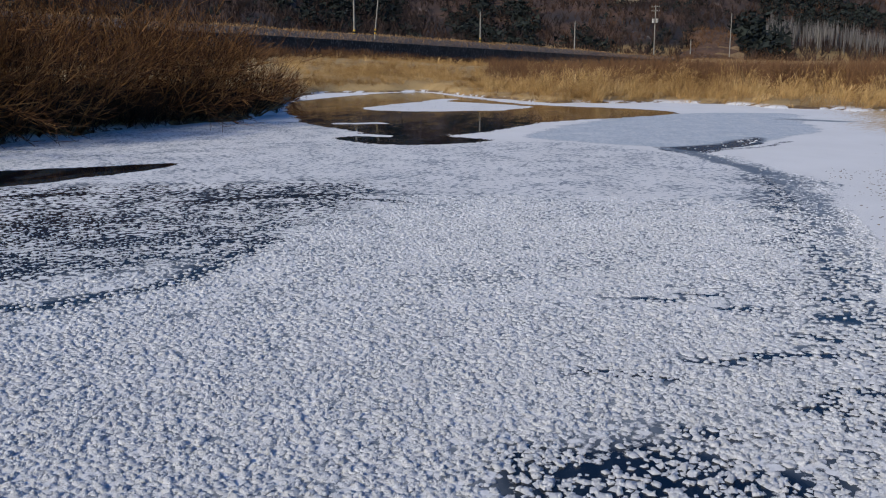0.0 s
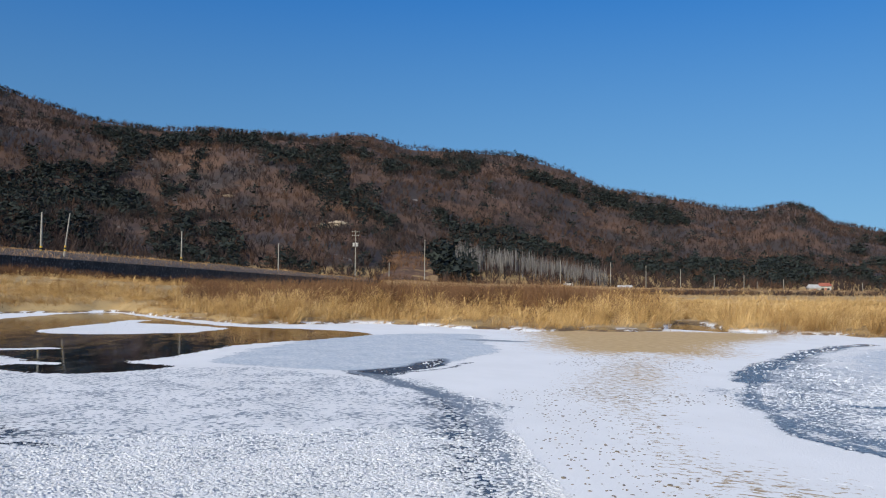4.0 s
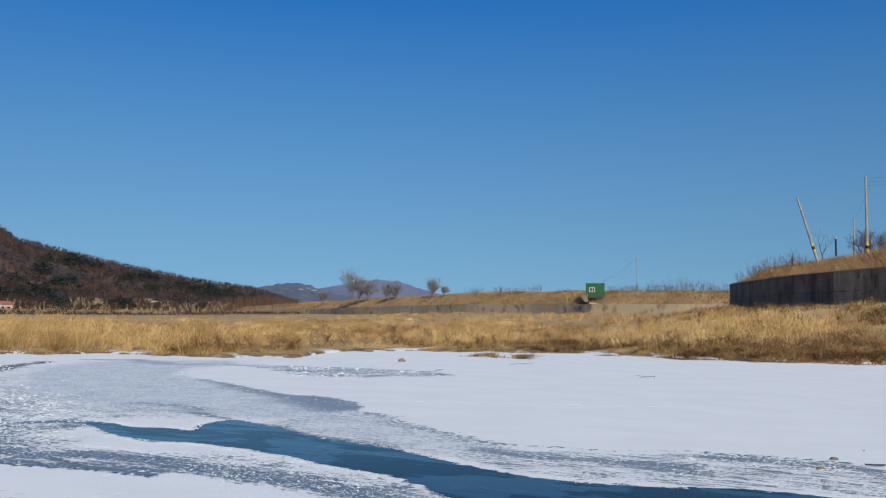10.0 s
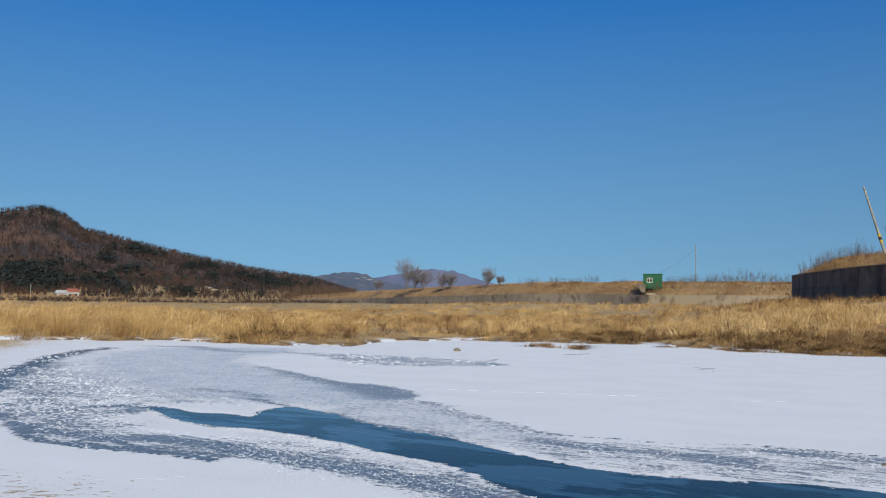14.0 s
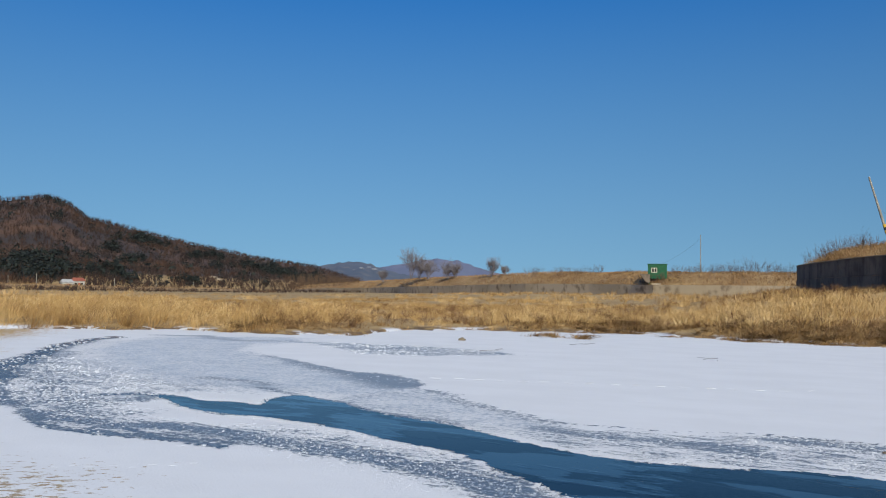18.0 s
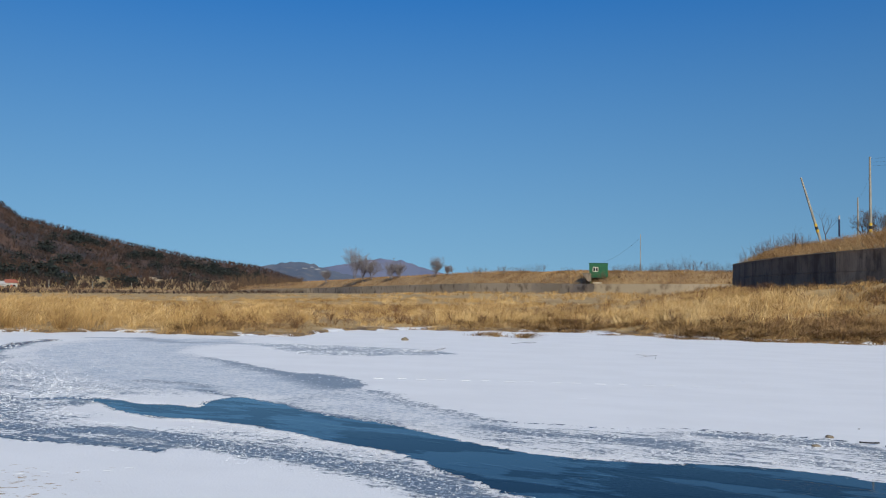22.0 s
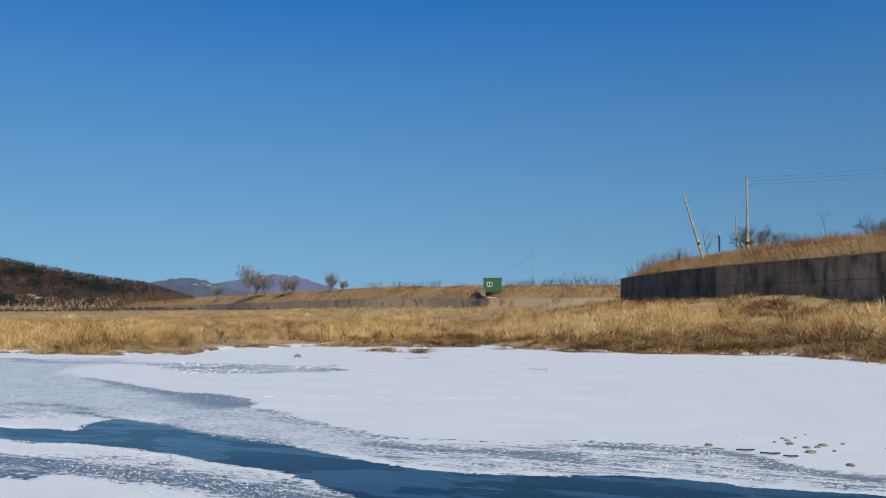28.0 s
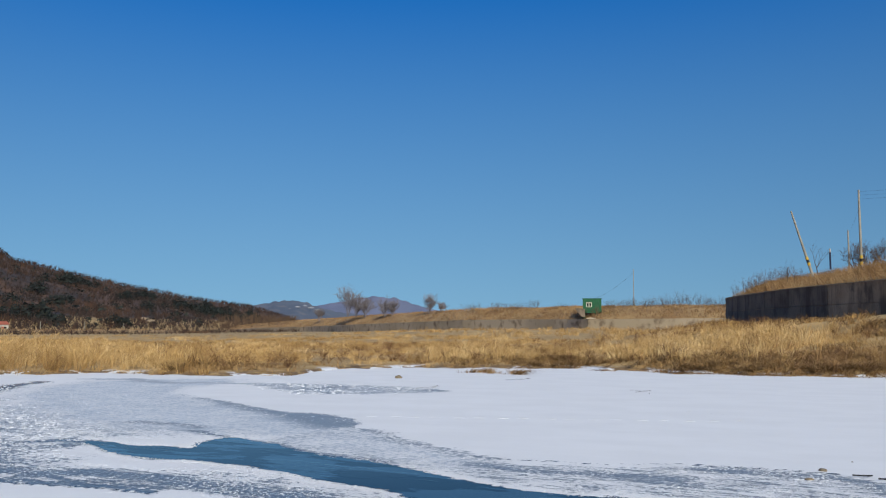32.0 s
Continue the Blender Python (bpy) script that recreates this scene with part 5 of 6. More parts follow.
FAR_END = [(4.4, 560, 0.4, 0.85), (4.9, 570, 0.35, 0.95), (5.4, 580, 0.3, 1.0), (5.9, 590, 0.25, 1.1), (6.4, 600, 0.2, 1.15), (6.9, 610, 0.15, 1.2), (7.4, 620, 0.1, 1.1), (7.9, 640, 0.0, 0.9), (8.4, 660, -0.1, 0.6), (3.8, 545, 0.5, 0.95), (-25.3, 108, 2.6, 3.3), (-25.9, 106, 2.7, 3.7), (-26.5, 104, 2.8, 3.9), (-27.2, 102, 3.0, 3.9)]
BROWN_TWIG = varied("brown_twigs", [(0.085, 0.055, 0.038), (0.15, 0.098, 0.062)], 0.9)
FAR_END += [(-14.6 - 0.85 * k, 256 - 0.9 * k, 0.75 + 0.1 * (k % 2), 1.45 + 0.12 * (k % 3)) for k in range(12)]
# twigs of the far trees, paled towards grey-violet by haze in the colour
HAZY_TWIG = varied("hazy_grey_twigs", [(0.15, 0.135, 0.14), (0.23, 0.205, 0.21)], 0.9)

# willow thicket on the west bank
rng_s = np.random.RandomState(81)
for k in range(19):
    az = 72.6 + k * 1.35 + rng_s.uniform(-0.4, 0.4)
    r = float(shore_r(np.array([az]))[0]) + (0.5 if k % 2 == 0 else 4.5) + rng_s.uniform(0, 1.5)
    h = float(np.interp(az, [72, 74, 77, 80, 90, 98], [1.5, 2.2, 4.2, 5.0, 4.7, 4.7])) * rng_s.uniform(0.85, 1.08)
    p = polar(az, r)
    woody("willow_bush", (p.x, p.y, ground_at(p) - 0.05), h * 0.9, 14, 2, 1.9, 0.66, 1.25, 0.045, WILLOW, "leafless orange-brown willow bush leaning over the ice", "bush", 100 + k, 0.05, 0.009, 0.18, (0.10, 0.28), 0.17)["group"] = "willow thicket"

# saplings, trees and bushes along the crests: degrees, metres, foot and top elevation, kind
EAST_CREST = [(-26.95, 96, 3.2, 4.8, "s"), (-27.4, 97, 3.2, 4.3, "s"), (-28.7, 95, 3.6, 5.75, "s"), (-31.6, 96, 3.9, 5.5, "d"), (-30.9, 97, 3.9, 5.2, "d"), (-32.3, 95, 3.9, 5.0, "d"), (-33.4, 95, 4.0, 4.9, "b"),
         (-34.2, 92, 4.1, 4.8, "b"), (-35.45, 90, 4.2, 6.6, "s"), (-36.4, 90, 4.3, 4.9, "b"), (-37.9, 88, 4.3, 5.75, "d"), (-38.8, 88, 4.3, 5.6, "d"), (-25.3, 112, 2.3, 3.3, "b"), (-24.2, 116, 2.2, 2.9, "b")]
FAR_CREST = [(0.38, 440, 0.85, 2.6, "t"), (-0.15, 438, 0.85, 2.1, "t"), (-0.7, 432, 0.85, 2.1, "t"), (-2.0, 402, 0.9, 1.9, "t"), (-2.5, 400, 0.9, 1.85, "t"), (-4.8, 360, 1.1, 2.25, "t"), (-5.64, 350, 1.2, 1.75, "t"), (2.2, 520, 0.6, 1.3, "t"), (-7.6, 320, 1.2, 1.8, "b"),
         (-9.2, 305, 1.3, 1.85, "b"), (-10.2, 300, 1.3, 1.8, "b"), (-11.5, 292, 1.3, 2.0, "b"), (-13.2, 280, 1.3, 1.75, "b"), (-16.6, 258, 1.30, 2.0, "b"), (-17.3, 258, 1.30, 1.95, "b"), (-18.6, 256, 1.30, 2.15, "b"), (-19.4, 254, 1.30, 2.1, "b"),
         (-20.6, 252, 1.30, 2.55, "b"), (-21.3, 250, 1.30, 2.2, "b"), (-22.2, 250, 1.30, 2.2, "b"), (-22.8, 248, 1.30, 2.1, "b"), (-19.9, 253, 1.30, 2.05, "b"), (-18.0, 257, 1.30, 2.0, "b"), (-23.6, 247, 1.30, 2.0, "b"), (-24.3, 246, 1.3, 1.9, "b")]
WOODY = {"s": (1, 2, 1.0, 0.6, 0.15, 0.06, DARK_TWIG, "thin leafless sapling on the bank top", "tree"), "b": (22, 1, 1.3, 0.5, 0.45, 0.014, DARK_TWIG, "leafless grey-brown bush on the dike crest", "bush"),
         "d": (11, 3, 1.15, 0.7, 0.75, 0.05, DARK_TWIG, "dense dark leafless bush above the wall", "bush"), "w": (34, 1, 1.3, 0.5, 0.6, 0.014, BROWN_TWIG, "brown leafless brush on the dike slope", "bush"), "t": (9, 3, 1.45, 0.50, 0.42, 0.04, HAZY_TWIG, "leafless spreading tree on the far dike", "tree")}
for k, (az, r, low, high, kind) in enumerate(EAST_CREST + FAR_CREST + [(*row, "w") for row in FAR_END]):
    stems, levels, kids, spread, splay, thick, material, label, category = WOODY[kind]
    foot = up_to(r, low) - 0.3
    woody("bare_tree" if category == "tree" else "bare_bush", polar(az, r, foot), (up_to(r, high) - foot) * (0.80 if kind == "t" else 0.68 if kind == "s" else 0.95 if kind in "bw" else 0.72), stems, levels, kids, spread, splay, thick * max(1.0, r / 200), material, label, category, 200 + k, 0.03, 0.00007 * r, 0.9 if kind in "bw" else 0.4 if kind == "d" else 0.03)

# brushy tufts among the reeds
for k, (az, d, h) in enumerate([(9.6, 9, 1.5), (8.3, 10, 1.6), (7.2, 9, 1.4), (-2.5, 4, 1.2), (-3.4, 5, 1.2), (-9.5, 16, 1.3), (-21.5, 22, 1.6), (-23.6, 26, 1.5), (-35.5, 4, 1.8), (-36.5, 5, 1.7), (-33.2, 9, 1.6), (20.4, 9, 1.9), (21.6, 11, 2.0),
                                (47, 12, 2.3), (50, 14, 2.4), (44, 15, 2.6), (41.5, 13, 2.5), (38, 12, 2.4)]):
    r = float(shore_r(np.array([az]))[0]) + d
    p = polar(az, r)
    woody("dry_bush", (p.x, p.y, ground_at(p) - 0.1), h, 12, 1, 2.2, 0.5, 0.9, 0.02, WILLOW, "brown leafless brush among the dry reeds", "bush", 300 + k)


# ---- poles and wires ----
def utility_pole(az, r, foot, height, lean=0.0, bands=True, arms=0, label="tall grey concrete utility pole on the dike", thick=0.14, box_on=False):
    p = polar(az, r, foot)
    thing = empty("utility_pole", p, az)
    if lean:
        thing.matrix_world = Matrix.Translation(p) @ Matrix.Rotation(radians(az), 4, "Z") @ Matrix.Rotation(radians(lean), 4, "Y")
    part("shaft", rod(bmesh.new(), (0, 0, -0.8), (0, 0, height), thick, thick * 0.62, 12), POLE, thing)
    if bands:
        for k in range(3):
            part("band", rod(bmesh.new(), (0, 0, 0.35 + k * 0.3), (0, 0, 0.63 + k * 0.3), thick * 1.05, thick * 1.04, 12), BLACK if k == 1 else YELLOW, thing, "black warning band" if k == 1 else "yellow warning band")
    for k in range(arms):
        z = height - 0.6 - k * 1.3
        arm = part("crossarm", box(bmesh.new(), (0, -thick, z), (2.6, 0.14, 0.16), 0.01), POLE, thing)
        for s in (-1.15, -0.5, 0.5, 1.15):
            part("insulator", rod(bmesh.new(), (s, -thick, z + 0.07), (s, -thick, z + 0.35), 0.08, 0.05, 8), WHITE, arm)
    if box_on:
        for s in (-0.55, 0.55):
            part("transformer", rod(bmesh.new(), (s, -thick, height - 5.6), (s, -thick, height - 4.3), 0.42, 0.42, 12), WHITE, thing, "pale transformer can")
    return tagged(thing, label, "pole")


utility_pole(-31.07, 92, 8.0, up_to(92, 8.2) - 8.0)
utility_pole(-28.3, 94, 8.2, 6.0, lean=-15.5, label="leaning grey concrete pole with a striped foot")
utility_pole(-30.4, 130, up_to(130, 3.4), 130 * (math.tan(radians(5.87)) - math.tan(radians(3.4))), bands=False, label="grey pole behind the bank top")
utility_pole(-17.85, 262, 6.8, up_to(262, 3.83) - 6.8, bands=False)
WEST_POLES = [(68.17, 150, 1.75, 4.2, 0), (60.25, 198, 1.35, 3.3, 0), (54.35, 250, 1.0, 2.7, 0), (49.5, 305, 0.8, 3.6, 2), (47.33, 325, 0.8, 1.55, 0), (45.05, 340, 0.6, 3.06, 0)]
for az, r, low, high, arms in WEST_POLES:
    utility_pole(az, r, up_to(r, low), r * (math.tan(radians(high)) - math.tan(radians(low))), bands=r < 200, arms=arms, thick=0.2, box_on=arms > 0)
utility_pole(66.9, 149, up_to(149, 1.8), 6.3, lean=6, label="leaning grey pole with a yellow foot")
ROAD_POLES = [(40.18, 400, 0.5, 2.2), (36.34, 395, 0.2, 1.77), (33.18, 395, 0.2, 1.68), (31.0, 400, 0.0, 1.46), (28.9, 410, 0.0, 1.24), (26.9, 420, 0.0, 0.86), (25.16, 425, -0.1, 0.9), (24.4, 440, -0.1, 0.5), (22.9, 430, -0.1, 0.66), (18.6, 450, -0.15, 0.45),
              (16.2, 480, -0.15, 0.4), (14.0, 520, -0.15, 0.35)]
for az, r, low, high in ROAD_POLES:
    utility_pole(az, r, up_to(r, low) - 0.5, r * (math.tan(radians(high)) - math.tan(radians(low))) + 0.5, bands=False, label="grey utility pole by the road under the hill", thick=0.19)["group"] = "poles along the road"


def wire(a, b, sag, label="thin overhead wire between poles", radius=0.006):
    pts = [Vector(a).lerp(Vector(b), t) - Vector((0, 0, sag * 4 * t * (1 - t))) for t in np.linspace(0, 1, 13)]
    v, f = tubes([(*p, *q, radius, radius) for p, q in zip(pts, pts[1:])], 4)
    tagged(new("overhead_wire", arrays("overhead_wire", v, f, BLACK)), label, "wire")


top_main = polar(-31.12, 92, up_to(92, 8.1))
for k in range(3):
    wire(top_main - Vector((0, 0, 0.35 * k)), polar(-52, 86, up_to(86, 8.9) - 0.35 * k), 0.5)
wire(top_main - Vector((0, 0, 1.2)), polar(-30.42, 130, up_to(130, 5.8)), 0.4)
wire(polar(-17.84, 262, up_to(262, 3.6)), polar(-15.6, 256, up_to(256, 2.05)), 0.6, "thin wire from the pole to the hut", 0.02)


# ---- the green hut at the sluice ----
def gate_hut():
    r = 256
    p = polar(-15.25, r, up_to(r, 0.84) - 0.1)
    thing = empty("gate_hut", p, -15.25)
    cabin = part("cabin", box(bmesh.new(), (0, 0, 3.25), (5.2, 3.2, 3.7), 0.04), GREEN, thing)
    for x in np.arange(-2.3, 2.31, 0.46):
        part("rib", box(bmesh.new(), (x, -1.62, 3.25), (0.08, 0.05, 3.6), 0.01), GREEN, cabin)
    part("roof", box(bmesh.new(), (0, 0, 5.18), (5.5, 3.5, 0.16), 0.03), GREEN, thing)
    window = part("window", box(bmesh.new(), (-0.85, -1.66, 3.45), (1.55, 0.10, 1.35), 0.02), CREAM, thing, "cream window frame")
    for x in (-1.2, -0.5):
        part("pane", box(bmesh.new(), (x, -1.715, 3.45), (0.5, 0.03, 1.05), 0.005), GLASS, window, "dark glass pane")
    for x in (-2.1, 0.9, 2.1):
        for y in (-1.3, 1.3):
            part("leg", box(bmesh.new(), (x, y, 0.55), (0.28, 0.28, 1.75), 0.02), GREEN, thing)
    part("floor_beam", box(bmesh.new(), (0, -1.45, 1.28), (4.9, 0.2, 0.3), 0.02), GREEN, thing)
    part("brace", rod(bmesh.new(), (1.0, -1.45, 0.0), (2.1, -1.45, 1.2), 0.09, 0.09, 6), GREEN, thing)
    return tagged(thing, "green painted metal sluice hut on four legs", "hut")


gate_hut()


def sluice():
    """The concrete sluice under the hut: a sill and two wing walls that step down the bank."""
    r = 254.2
    thing = empty("sluice", polar(-15.25, r, up_to(r, 0.84) - 0.5), -15.25)
    part("sill", box(bmesh.new(), (-0.3, -1.2, 0.0), (2.6, 3.0, 0.4), 0.05), COPING, thing, "pale concrete sill")
    for x, side in ((-2.9, -1), (3.3, 1)):
        bm = bmesh.new()
        outline = [(0.9, 0.4), (0.9, 2.7), (side * 1.9, 2.9), (side * 0.1, 0.5)] if side < 0 else [(0, -1.2), (0, 1.6), (1.2, 1.9), (2.0, 1.9), (0.6, -1.2)]
        front = [bm.verts.new((x + a, -1.5, b)) for a, b in outline]
        back = [bm.verts.new((x + a, 0.6, b)) for a, b in outline]
        bm.faces.new(front)
        bm.faces.new(back[::-1])
        for i in range(len(front)):
            j = (i + 1) % len(front)
            bm.faces.new((front[i], back[i], back[j], front[j]))
        bmesh.ops.recalc_face_normals(bm, faces=bm.faces)
        # left wall is coloured dark for the shade that falls beside the hut
        part("wing_wall", bm, DARKER_CONCRETE if side < 0 else GROUND, thing, "wing wall with shade in its dark colour" if side < 0 else "")
    return tagged(thing, "concrete sluice with dark wing wall under the hut", "sluice")


sluice()


# ---- marker post on the bank ----
post = empty("marker_post", polar(-29.4, 93, up_to(93, 3.6) + 0.4))
part("shaft", rod(bmesh.new(), (0, 0, -0.4), (0, 0, 1.25), 0.085, 0.085, 12), BLUE, post)
part("cap", rod(bmesh.new(), (0, 0, 1.25), (0, 0, 1.62), 0.085, 0.07, 12), WHITE, post, "white reflective cap")
tagged(post, "dark blue marker post with a white cap", "post")


# ---- buildings under the hill ----
def farmhouse(az, r, low, width, depth, height, roof, label, turn=0.0):
    p = polar(az, r, up_to(r, low))
    thing = empty("farmhouse", p, az + turn)
    part("wall", box(bmesh.new(), (0, 0, height / 2), (width, depth, height + 1.0), 0.03), WHITE, thing)
    bm = bmesh.new()
    w, d, h = width / 2 + 0.5, depth / 2 + 0.5, height + 0.45
    v = [bm.verts.new(q) for q in ((-w, -d, h), (w, -d, h), (w, d, h), (-w, d, h), (-w + 0.8, 0, h + 1.5), (w - 0.8, 0, h + 1.5))]
    for f in ((0, 1, 5, 4), (1, 2, 5), (2, 3, 4, 5), (3, 0, 4), (3, 2, 1, 0)):
        bm.faces.new([v[i] for i in f])
    part("roof", bm, roof, thing, "red sheet roof" if roof is RED_ROOF else "")
    for x in (-width * 0.28, width * 0.22):
        win = part("window", box(bmesh.new(), (x, -depth / 2 - 0.02, height * 0.55), (1.3, 0.1, 1.1), 0.02), CREAM, thing)
        part("pane", box(bmesh.new(), (x, -depth / 2 - 0.09, height * 0.55), (1.1, 0.04, 0.9), 0.005), GLASS, win)
    part("door", box(bmesh.new(), (0, -depth / 2 - 0.03, height * 0.3), (0.95, 0.1, 2.0), 0.02), RED_ROOF, thing)
    return tagged(thing, label, "house")


farmhouse(21.25, 425, -0.12, 4.6, 5.0, 1.5, WHITE, "small white house under the hill", 12)
farmhouse(20.65, 430, -0.08, 4.8, 5.0, 2.0, RED_ROOF, "small white house with a red roof", 12)
farmhouse(32.3, 385, -0.16, 6.5, 5.0, 0.6, WHITE, "long low white shed by the road", 8)


def van(az, r, low):
    thing = empty("white_van", polar(az, r, up_to(r, low)), az + 8)
    bm = box(bmesh.new(), (0, 0, 0.75), (4.3, 1.7, 0.8), 0.12)
    box(bm, (0.35, 0, 1.45), (3.2, 1.6, 0.75), 0.15)
    body = part("body", bm, WHITE, thing)
    part("window", box(bmesh.new(), (0.35, -0.82, 1.5), (2.7, 0.04, 0.45), 0.01), GLASS, body, "dark side windows")
    for x in (-1.35, 1.35):
        for y in (-0.78, 0.78):
            part("wheel", rod(bmesh.new(), (x, y - 0.1, 0.33), (x, y + 0.1, 0.33), 0.33, 0.33, 14), RUBBER, thing)
    return tagged(thing, "small white van parked by the road", "van")


van(35.86, 380, 0.12)


# ---- far distance ----
def far_ridge(name, outline, r, material, label):
    """A far hill as a folded slope from its foot to its ridge."""
    outline = sorted(outline)
    az = np.linspace(outline[0][0], outline[-1][0], 90)
    el = np.interp(az, [o[0] for o in outline], [o[1] for o in outline]) + 0.03 * np.sin(az * 9) + 0.02 * np.sin(az * 23 + 1)
    rows_ = []
    for u in np.linspace(0, 1, 9):
        rr = r * (0.82 + 0.18 * u) + r * 0.006 * np.sin(az * 4 + u * 5)
        rows_.append(np.stack([-np.sin(np.radians(az)) * rr, np.cos(np.radians(az)) * rr, -2 + (2.2 + r * np.tan(np.radians(el.clip(0))) + 2) * u ** 0.9], 1))
    n = len(az)
    i = np.concatenate([np.arange(n - 1) + k * n for k in range(8)])
    return tagged(new(name, arrays(name, np.concatenate(rows_), np.stack([i, i + n, i + n + 1, i + 1], 1), material, True)), label, "hill", kind="structure")


# aerial haze is put into the surface colours of both far ridges
HAZE_HILL = mottled("haze_blue_woods", (0.085, 0.105, 0.14), (0.11, 0.13, 0.16), 0.006, c=(0.15, 0.15, 0.16), fine=0.03)
HAZE_PEAK = mottled("haze_violet_slope", (0.145, 0.165, 0.235), (0.165, 0.18, 0.25), 0.003, c=(0.14, 0.155, 0.23), fine=0.012)
far_ridge("backdrop_hill", [(10, 0), (8.5, 1.2), (6.6, 1.45), (5, 1.75), (3.9, 1.85), (3.0, 1.7), (2.2, 1.4), (1.0, 1.1), (-1, 0.9), (-4, 0.5), (-6, 0)], 2100, HAZE_HILL, "distant wooded hill with blue haze in its colour")
far_ridge("backdrop_peak", [(7, 0), (4.5, 1.0), (2.4, 1.5), (1.0, 1.75), (0.2, 1.9), (-0.8, 2.08), (-1.5, 2.14), (-2.0, 2.0), (-2.5, 2.08), (-3.2, 1.85), (-4.3, 1.5), (-5.5, 1.2), (-8, 0.6), (-11, 0)], 3900, HAZE_PEAK, "far mountain with pale violet haze in its colour")


# ---- stones, prints and bits on the ice ----
def stone(x, y, size, flat, seed, label="tan river stone frozen into the ice"):
    rng = np.random.RandomState(seed)
    bm = bmesh.new()
    bmesh.ops.create_icosphere(bm, subdivisions=3, radius=1.0)
    off = rng.uniform(0, 50)
    for v in bm.verts:
        k = 1 + 0.28 * noise.noise(v.co * 1.1 + Vector((off, 0, 0))) + 0.08 * noise.noise(v.co * 3.1 + Vector((0, off, 0)))
        v.co = Vector((v.co.x * k * size, v.co.y * k * size * rng.uniform(0.72, 0.76), v.co.z * k * size * flat))
    for f in bm.faces:
        f.smooth = True
    bmesh.ops.rotate(bm, verts=bm.verts, matrix=Matrix.Rotation(rng.uniform(0, 6.28), 3, "Z"))
    ob = part("stone", bm, STONE)
    ob.matrix_world = pose(x, y, size * flat * 0.45)
    return tagged(ob, label, "stone", "stones on the ice")


for k, (x, y, size) in enumerate([(7.41, 13.45, 0.135), (6.77, 12.66, 0.12), (9.07, 13.95, 0.085), (9.0, 13.7, 0.10), (8.82, 13.35, 0.13), (8.86, 12.95, 0.115), (9.25, 13.1, 0.13), (9.05, 12.95, 0.09), (8.63, 12.5, 0.15), (8.48, 11.36, 0.13), (9.08, 12.56, 0.075),
                                  (8.7, 13.6, 0.07), (9.35, 14.0, 0.065), (9.7, 13.2, 0.08), (10.1, 12.6, 0.10), (9.75, 14.3, 0.05), (8.4, 14.3, 0.04)]):
    stone(x, y, size * 0.56, 0.36, 400 + k)
stone(2.1, 40.6, 0.16, 0.62, 430, "squared tan boulder alone on the snow")
for k, (x, y, size) in enumerate([(-5.3, 9.5, 0.06), (-6.38, 8.95, 0.06), (-6.87, 10.84, 0.055), (-8.2, 14.4, 0.07), (-7.6, 13.2, 0.05), (-9.4, 17.0, 0.06)]):
    stone(x, y, size * 0.7, 0.3, 440 + k, "dark brown stone on the snowy sand bar")


def slope_at(az, el):
    """How far off the hillside is met at a given elevation."""
    r = np.arange(300.0, 1400.0, 4.0)
    up = np.degrees(np.arctan2(ground_z(np.full(len(r), az), r) + 2.0 - 2.2, r))
    return float(r[np.argmax(up > el)])


def outcrop(az, r, el, width, seed, label):
    """A pale scar of bare rock and earth on a far slope."""
    rng = np.random.RandomState(seed)
    bm = bmesh.new()
    bmesh.ops.create_icosphere(bm, subdivisions=3, radius=1.0)
    for v in bm.verts:
        k = 1 + 0.5 * noise.noise(v.co * 1.7 + Vector((seed, 0, 0))) + 0.25 * noise.noise(v.co * 4.5 + Vector((0, seed, 0)))
        v.co = Vector((v.co.x * k * width, v.co.y * k * width * 0.5, v.co.z * k * width * rng.uniform(0.26, 0.30)))
    ob = part("rock_outcrop", bm, SCAR if r < 1450 else FAR_ROCK)
    ob.matrix_world = Matrix.Translation(polar(az, r, up_to(r, el))) @ Matrix.Rotation(radians(az), 4, "Z")
    return tagged(ob, label, "rock")


SCAR = mottled("pale_earth_and_rock", (0.34, 0.26, 0.17), (0.46, 0.37, 0.26), 0.3, c=(0.20, 0.15, 0.10), fine=1.2, bump=0.1)
# the far rock's bluish grey has the haze of distance mixed in
FAR_ROCK = mottled("hazy_grey_rock", (0.27, 0.28, 0.30), (0.33, 0.335, 0.35), 0.05, c=(0.20, 0.21, 0.24), fine=0.2)
for az, el, width in ((27.0, 0.75, 3.4), (26.3, 0.62, 2.4), (12.9, 0.62, 4.2), (12.5, 0.5, 3.4), (50.6, 3.95, 6.0), (51.5, 3.8, 5.0), (57.5, 5.6, 3.0), (70.5, 6.2, 2.6), (77.0, 7.6, 4.0)):
    outcrop(az, slope_at(az, el), el, width, int(az * 7), "pale tan earth scar on the wooded slope")
for az, el, width in ((3.55, 1.42, 9), (3.1, 1.5, 7), (2.75, 1.38, 10), (2.3, 1.25, 8), (4.0, 1.3, 7)):
    outcrop(az, 1985, el, width * 0.65, int(az * 31), "pale bare rock on the distant hill")


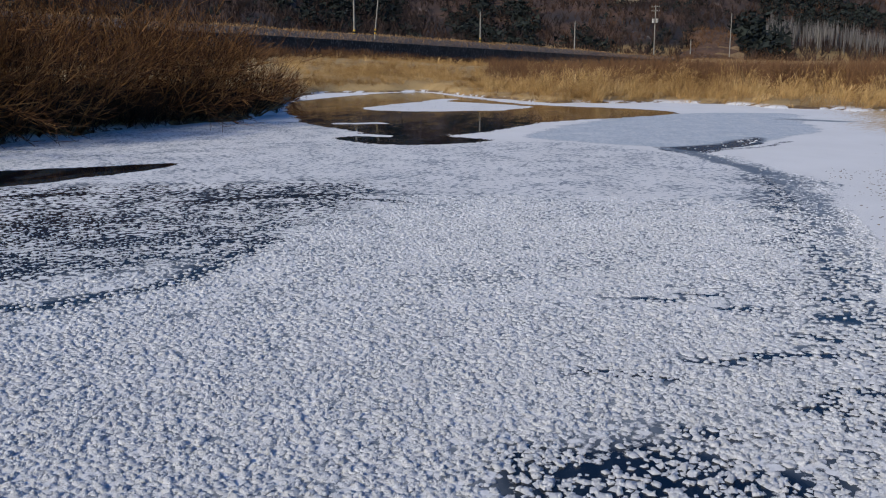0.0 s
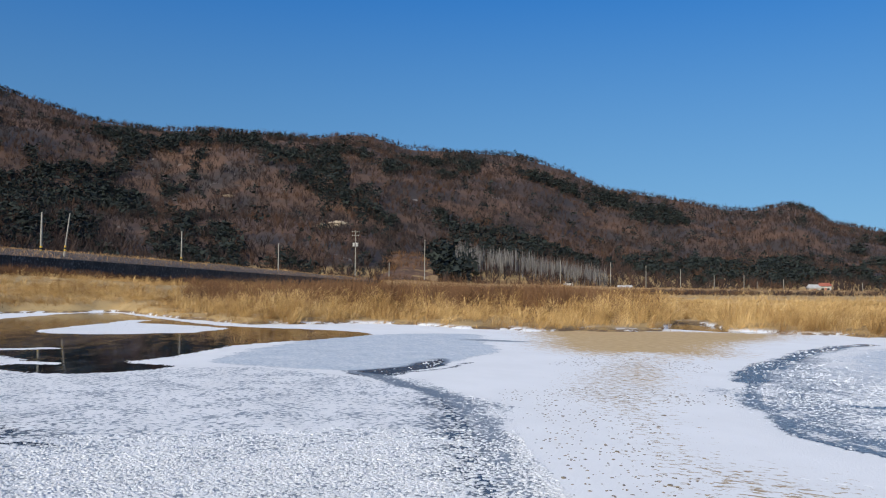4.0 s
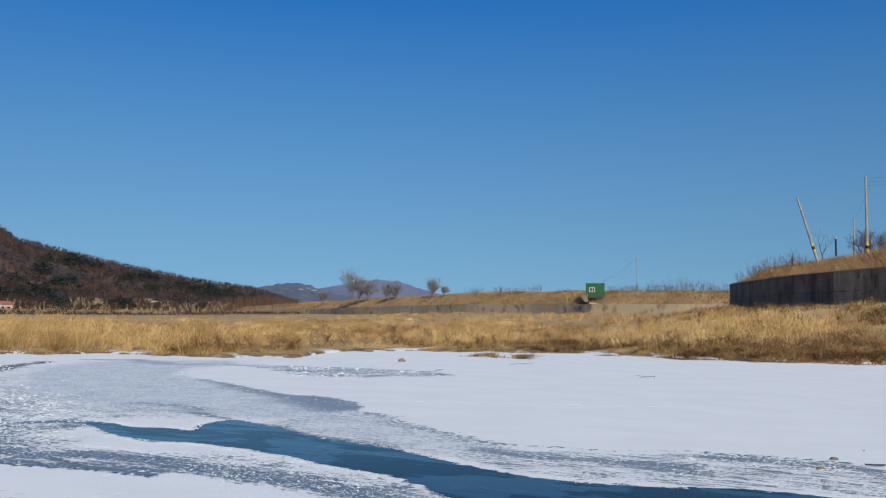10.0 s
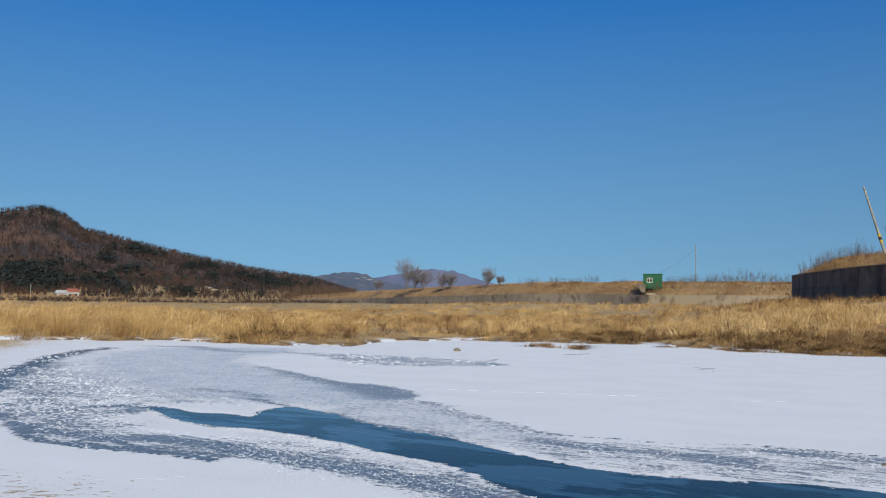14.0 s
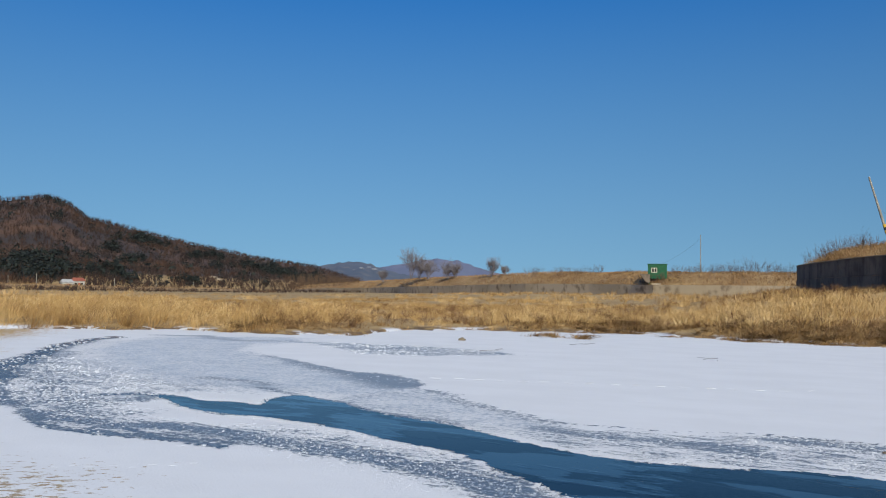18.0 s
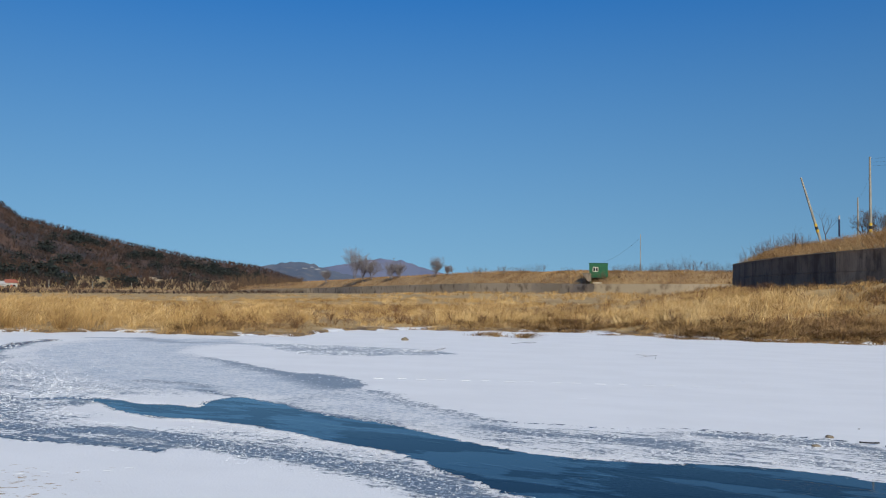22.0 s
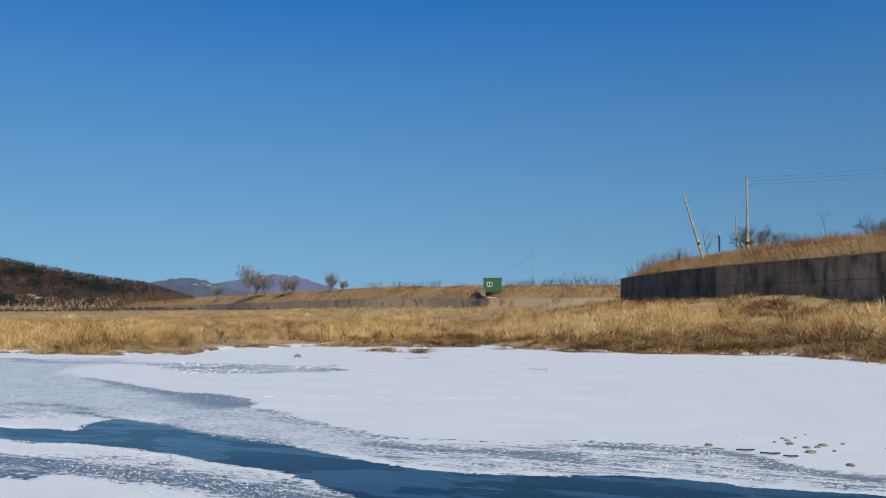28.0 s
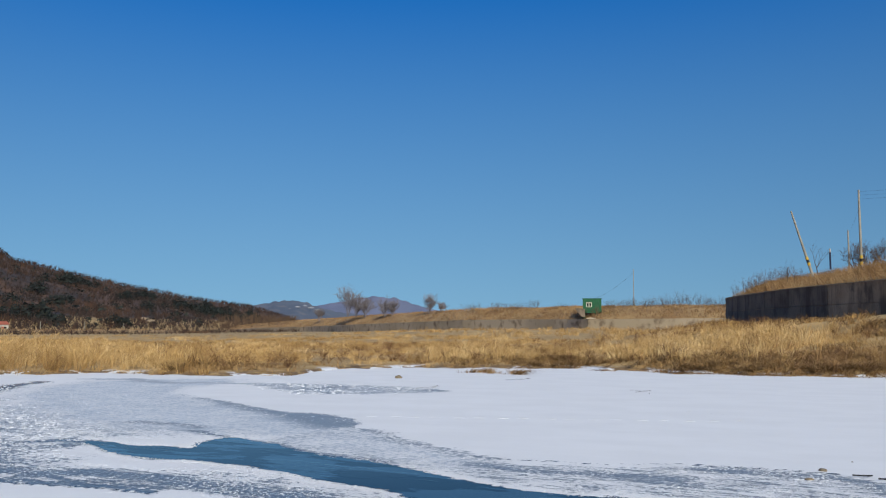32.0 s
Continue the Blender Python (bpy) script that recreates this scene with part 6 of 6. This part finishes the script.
def prints(name, line, step, size, seed, label):
    """Trodden snow: low rims pressed up beside each step."""
    rng = np.random.RandomState(seed)
    p = along(line, step)
    d = np.gradient(p, axis=0)
    thing = empty(name, (p[0][0], p[0][1], 0))
    for k, (q, w) in enumerate(zip(p, d)):
        bm = bmesh.new()
        bmesh.ops.create_icosphere(bm, subdivisions=2, radius=1.0)
        for v in bm.verts:
            b = 1 + 0.3 * noise.noise(v.co * 1.5 + Vector((k * 3.7, seed, 0)))
            v.co = Vector((v.co.x * size * b, v.co.y * size * 0.13 * b, v.co.z * 0.042 * size * b))
        for f in bm.faces:
            f.smooth = True
        ob = part("print", bm, TRODDEN, thing)
        side = (0.05 if k % 2 else -0.05)
        ob.matrix_parent_inverse = Matrix.Identity(4)
        ob.location = (q[0] - p[0][0] + rng.normal(0, 0.03), q[1] - p[0][1] + side, 0.008)
        ob.rotation_euler = (0, 0, math.atan2(w[1], w[0]) + rng.normal(0, 0.1))
    return tagged(thing, label, "footprints")


prints("footprints", [(0.5, 22.75), (3.5, 22.1), (6.5, 21.4), (9.0, 20.75)], 0.56, 0.14, 5, "line of old footprints across the snow")
prints("footprints", [(-4.4, 11.0), (-3.4, 11.05), (-2.6, 11.3)], 0.24, 0.055, 7, "short row of prints on the snowy bar")
prints("footprints", [(9.3, 20.9), (9.8, 21.2), (10.1, 21.5)], 0.28, 0.10, 8, "scuffed snow where the prints turn")


prints("footprints", [(9.1, 23.6), (9.6, 22.8), (10.0, 22.0)], 0.4, 0.10, 9, "faint older prints beside the main line")
prints("footprints", [(4.6, 18.45), (4.95, 18.4)], 0.2, 0.045, 10, "lone scuff in the snow")


# thin black tubes in place of the shadows along ice slab edges
def slab_shadow(x, y, length, turn, seed):
    rng = np.random.RandomState(seed)
    rows_, p, w = [], Vector((0, 0, 0.02)), Vector((1, 0, 0))
    for k in range(4):
        q = p + (w + Vector((0, rng.normal(0, 0.35), 0))) * (length / 4)
        rows_.append((*p, *q, 0.015, 0.011))
        p = q
    v, f = tubes(rows_, 6)
    ob = new("driftwood", arrays("driftwood", v, f, BLACK))
    ob.matrix_world = pose(x, y, 0.01, 0, 0, turn)
    return tagged(ob, "black strip standing in for shadow at an ice slab's edge", "driftwood", "driftwood on the ice")


for k, (x, y, length, turn) in enumerate([(7.55, 12.85, 0.28, -25), (7.75, 12.5, 0.3, -20), (7.95, 12.2, 0.22, -30)]):
    slab_shadow(x, y, length, turn, 500 + k)


def fallen_twig(x, y, length, turn, seed):
    rng = np.random.RandomState(seed)
    out = ([], [])
    grow(rng, Vector((0, 0, 0.02)), Vector((1, 0, 0.0)), length, 0.009, 1, 0.8, 0.15, 0.0, out, 0.005)
    v, f = tubes(out[0] + out[1], 5)
    ob = new("twig", arrays("twig", v, f, DARK_TWIG))
    ob.matrix_world = pose(x, y, 0.01, 0, 0, turn)
    return tagged(ob, "bare grey twig lying on the snow", "twig", "twigs on the snow")


for k, (x, y, length, turn) in enumerate([(10.7, 31.3, 1.3, 212), (10.3, 30.2, 1.2, 235), (6.65, 38.4, 0.8, 10), (2.37, 33.3, 0.6, 5)]):
    fallen_twig(x, y, length, turn, 520 + k)
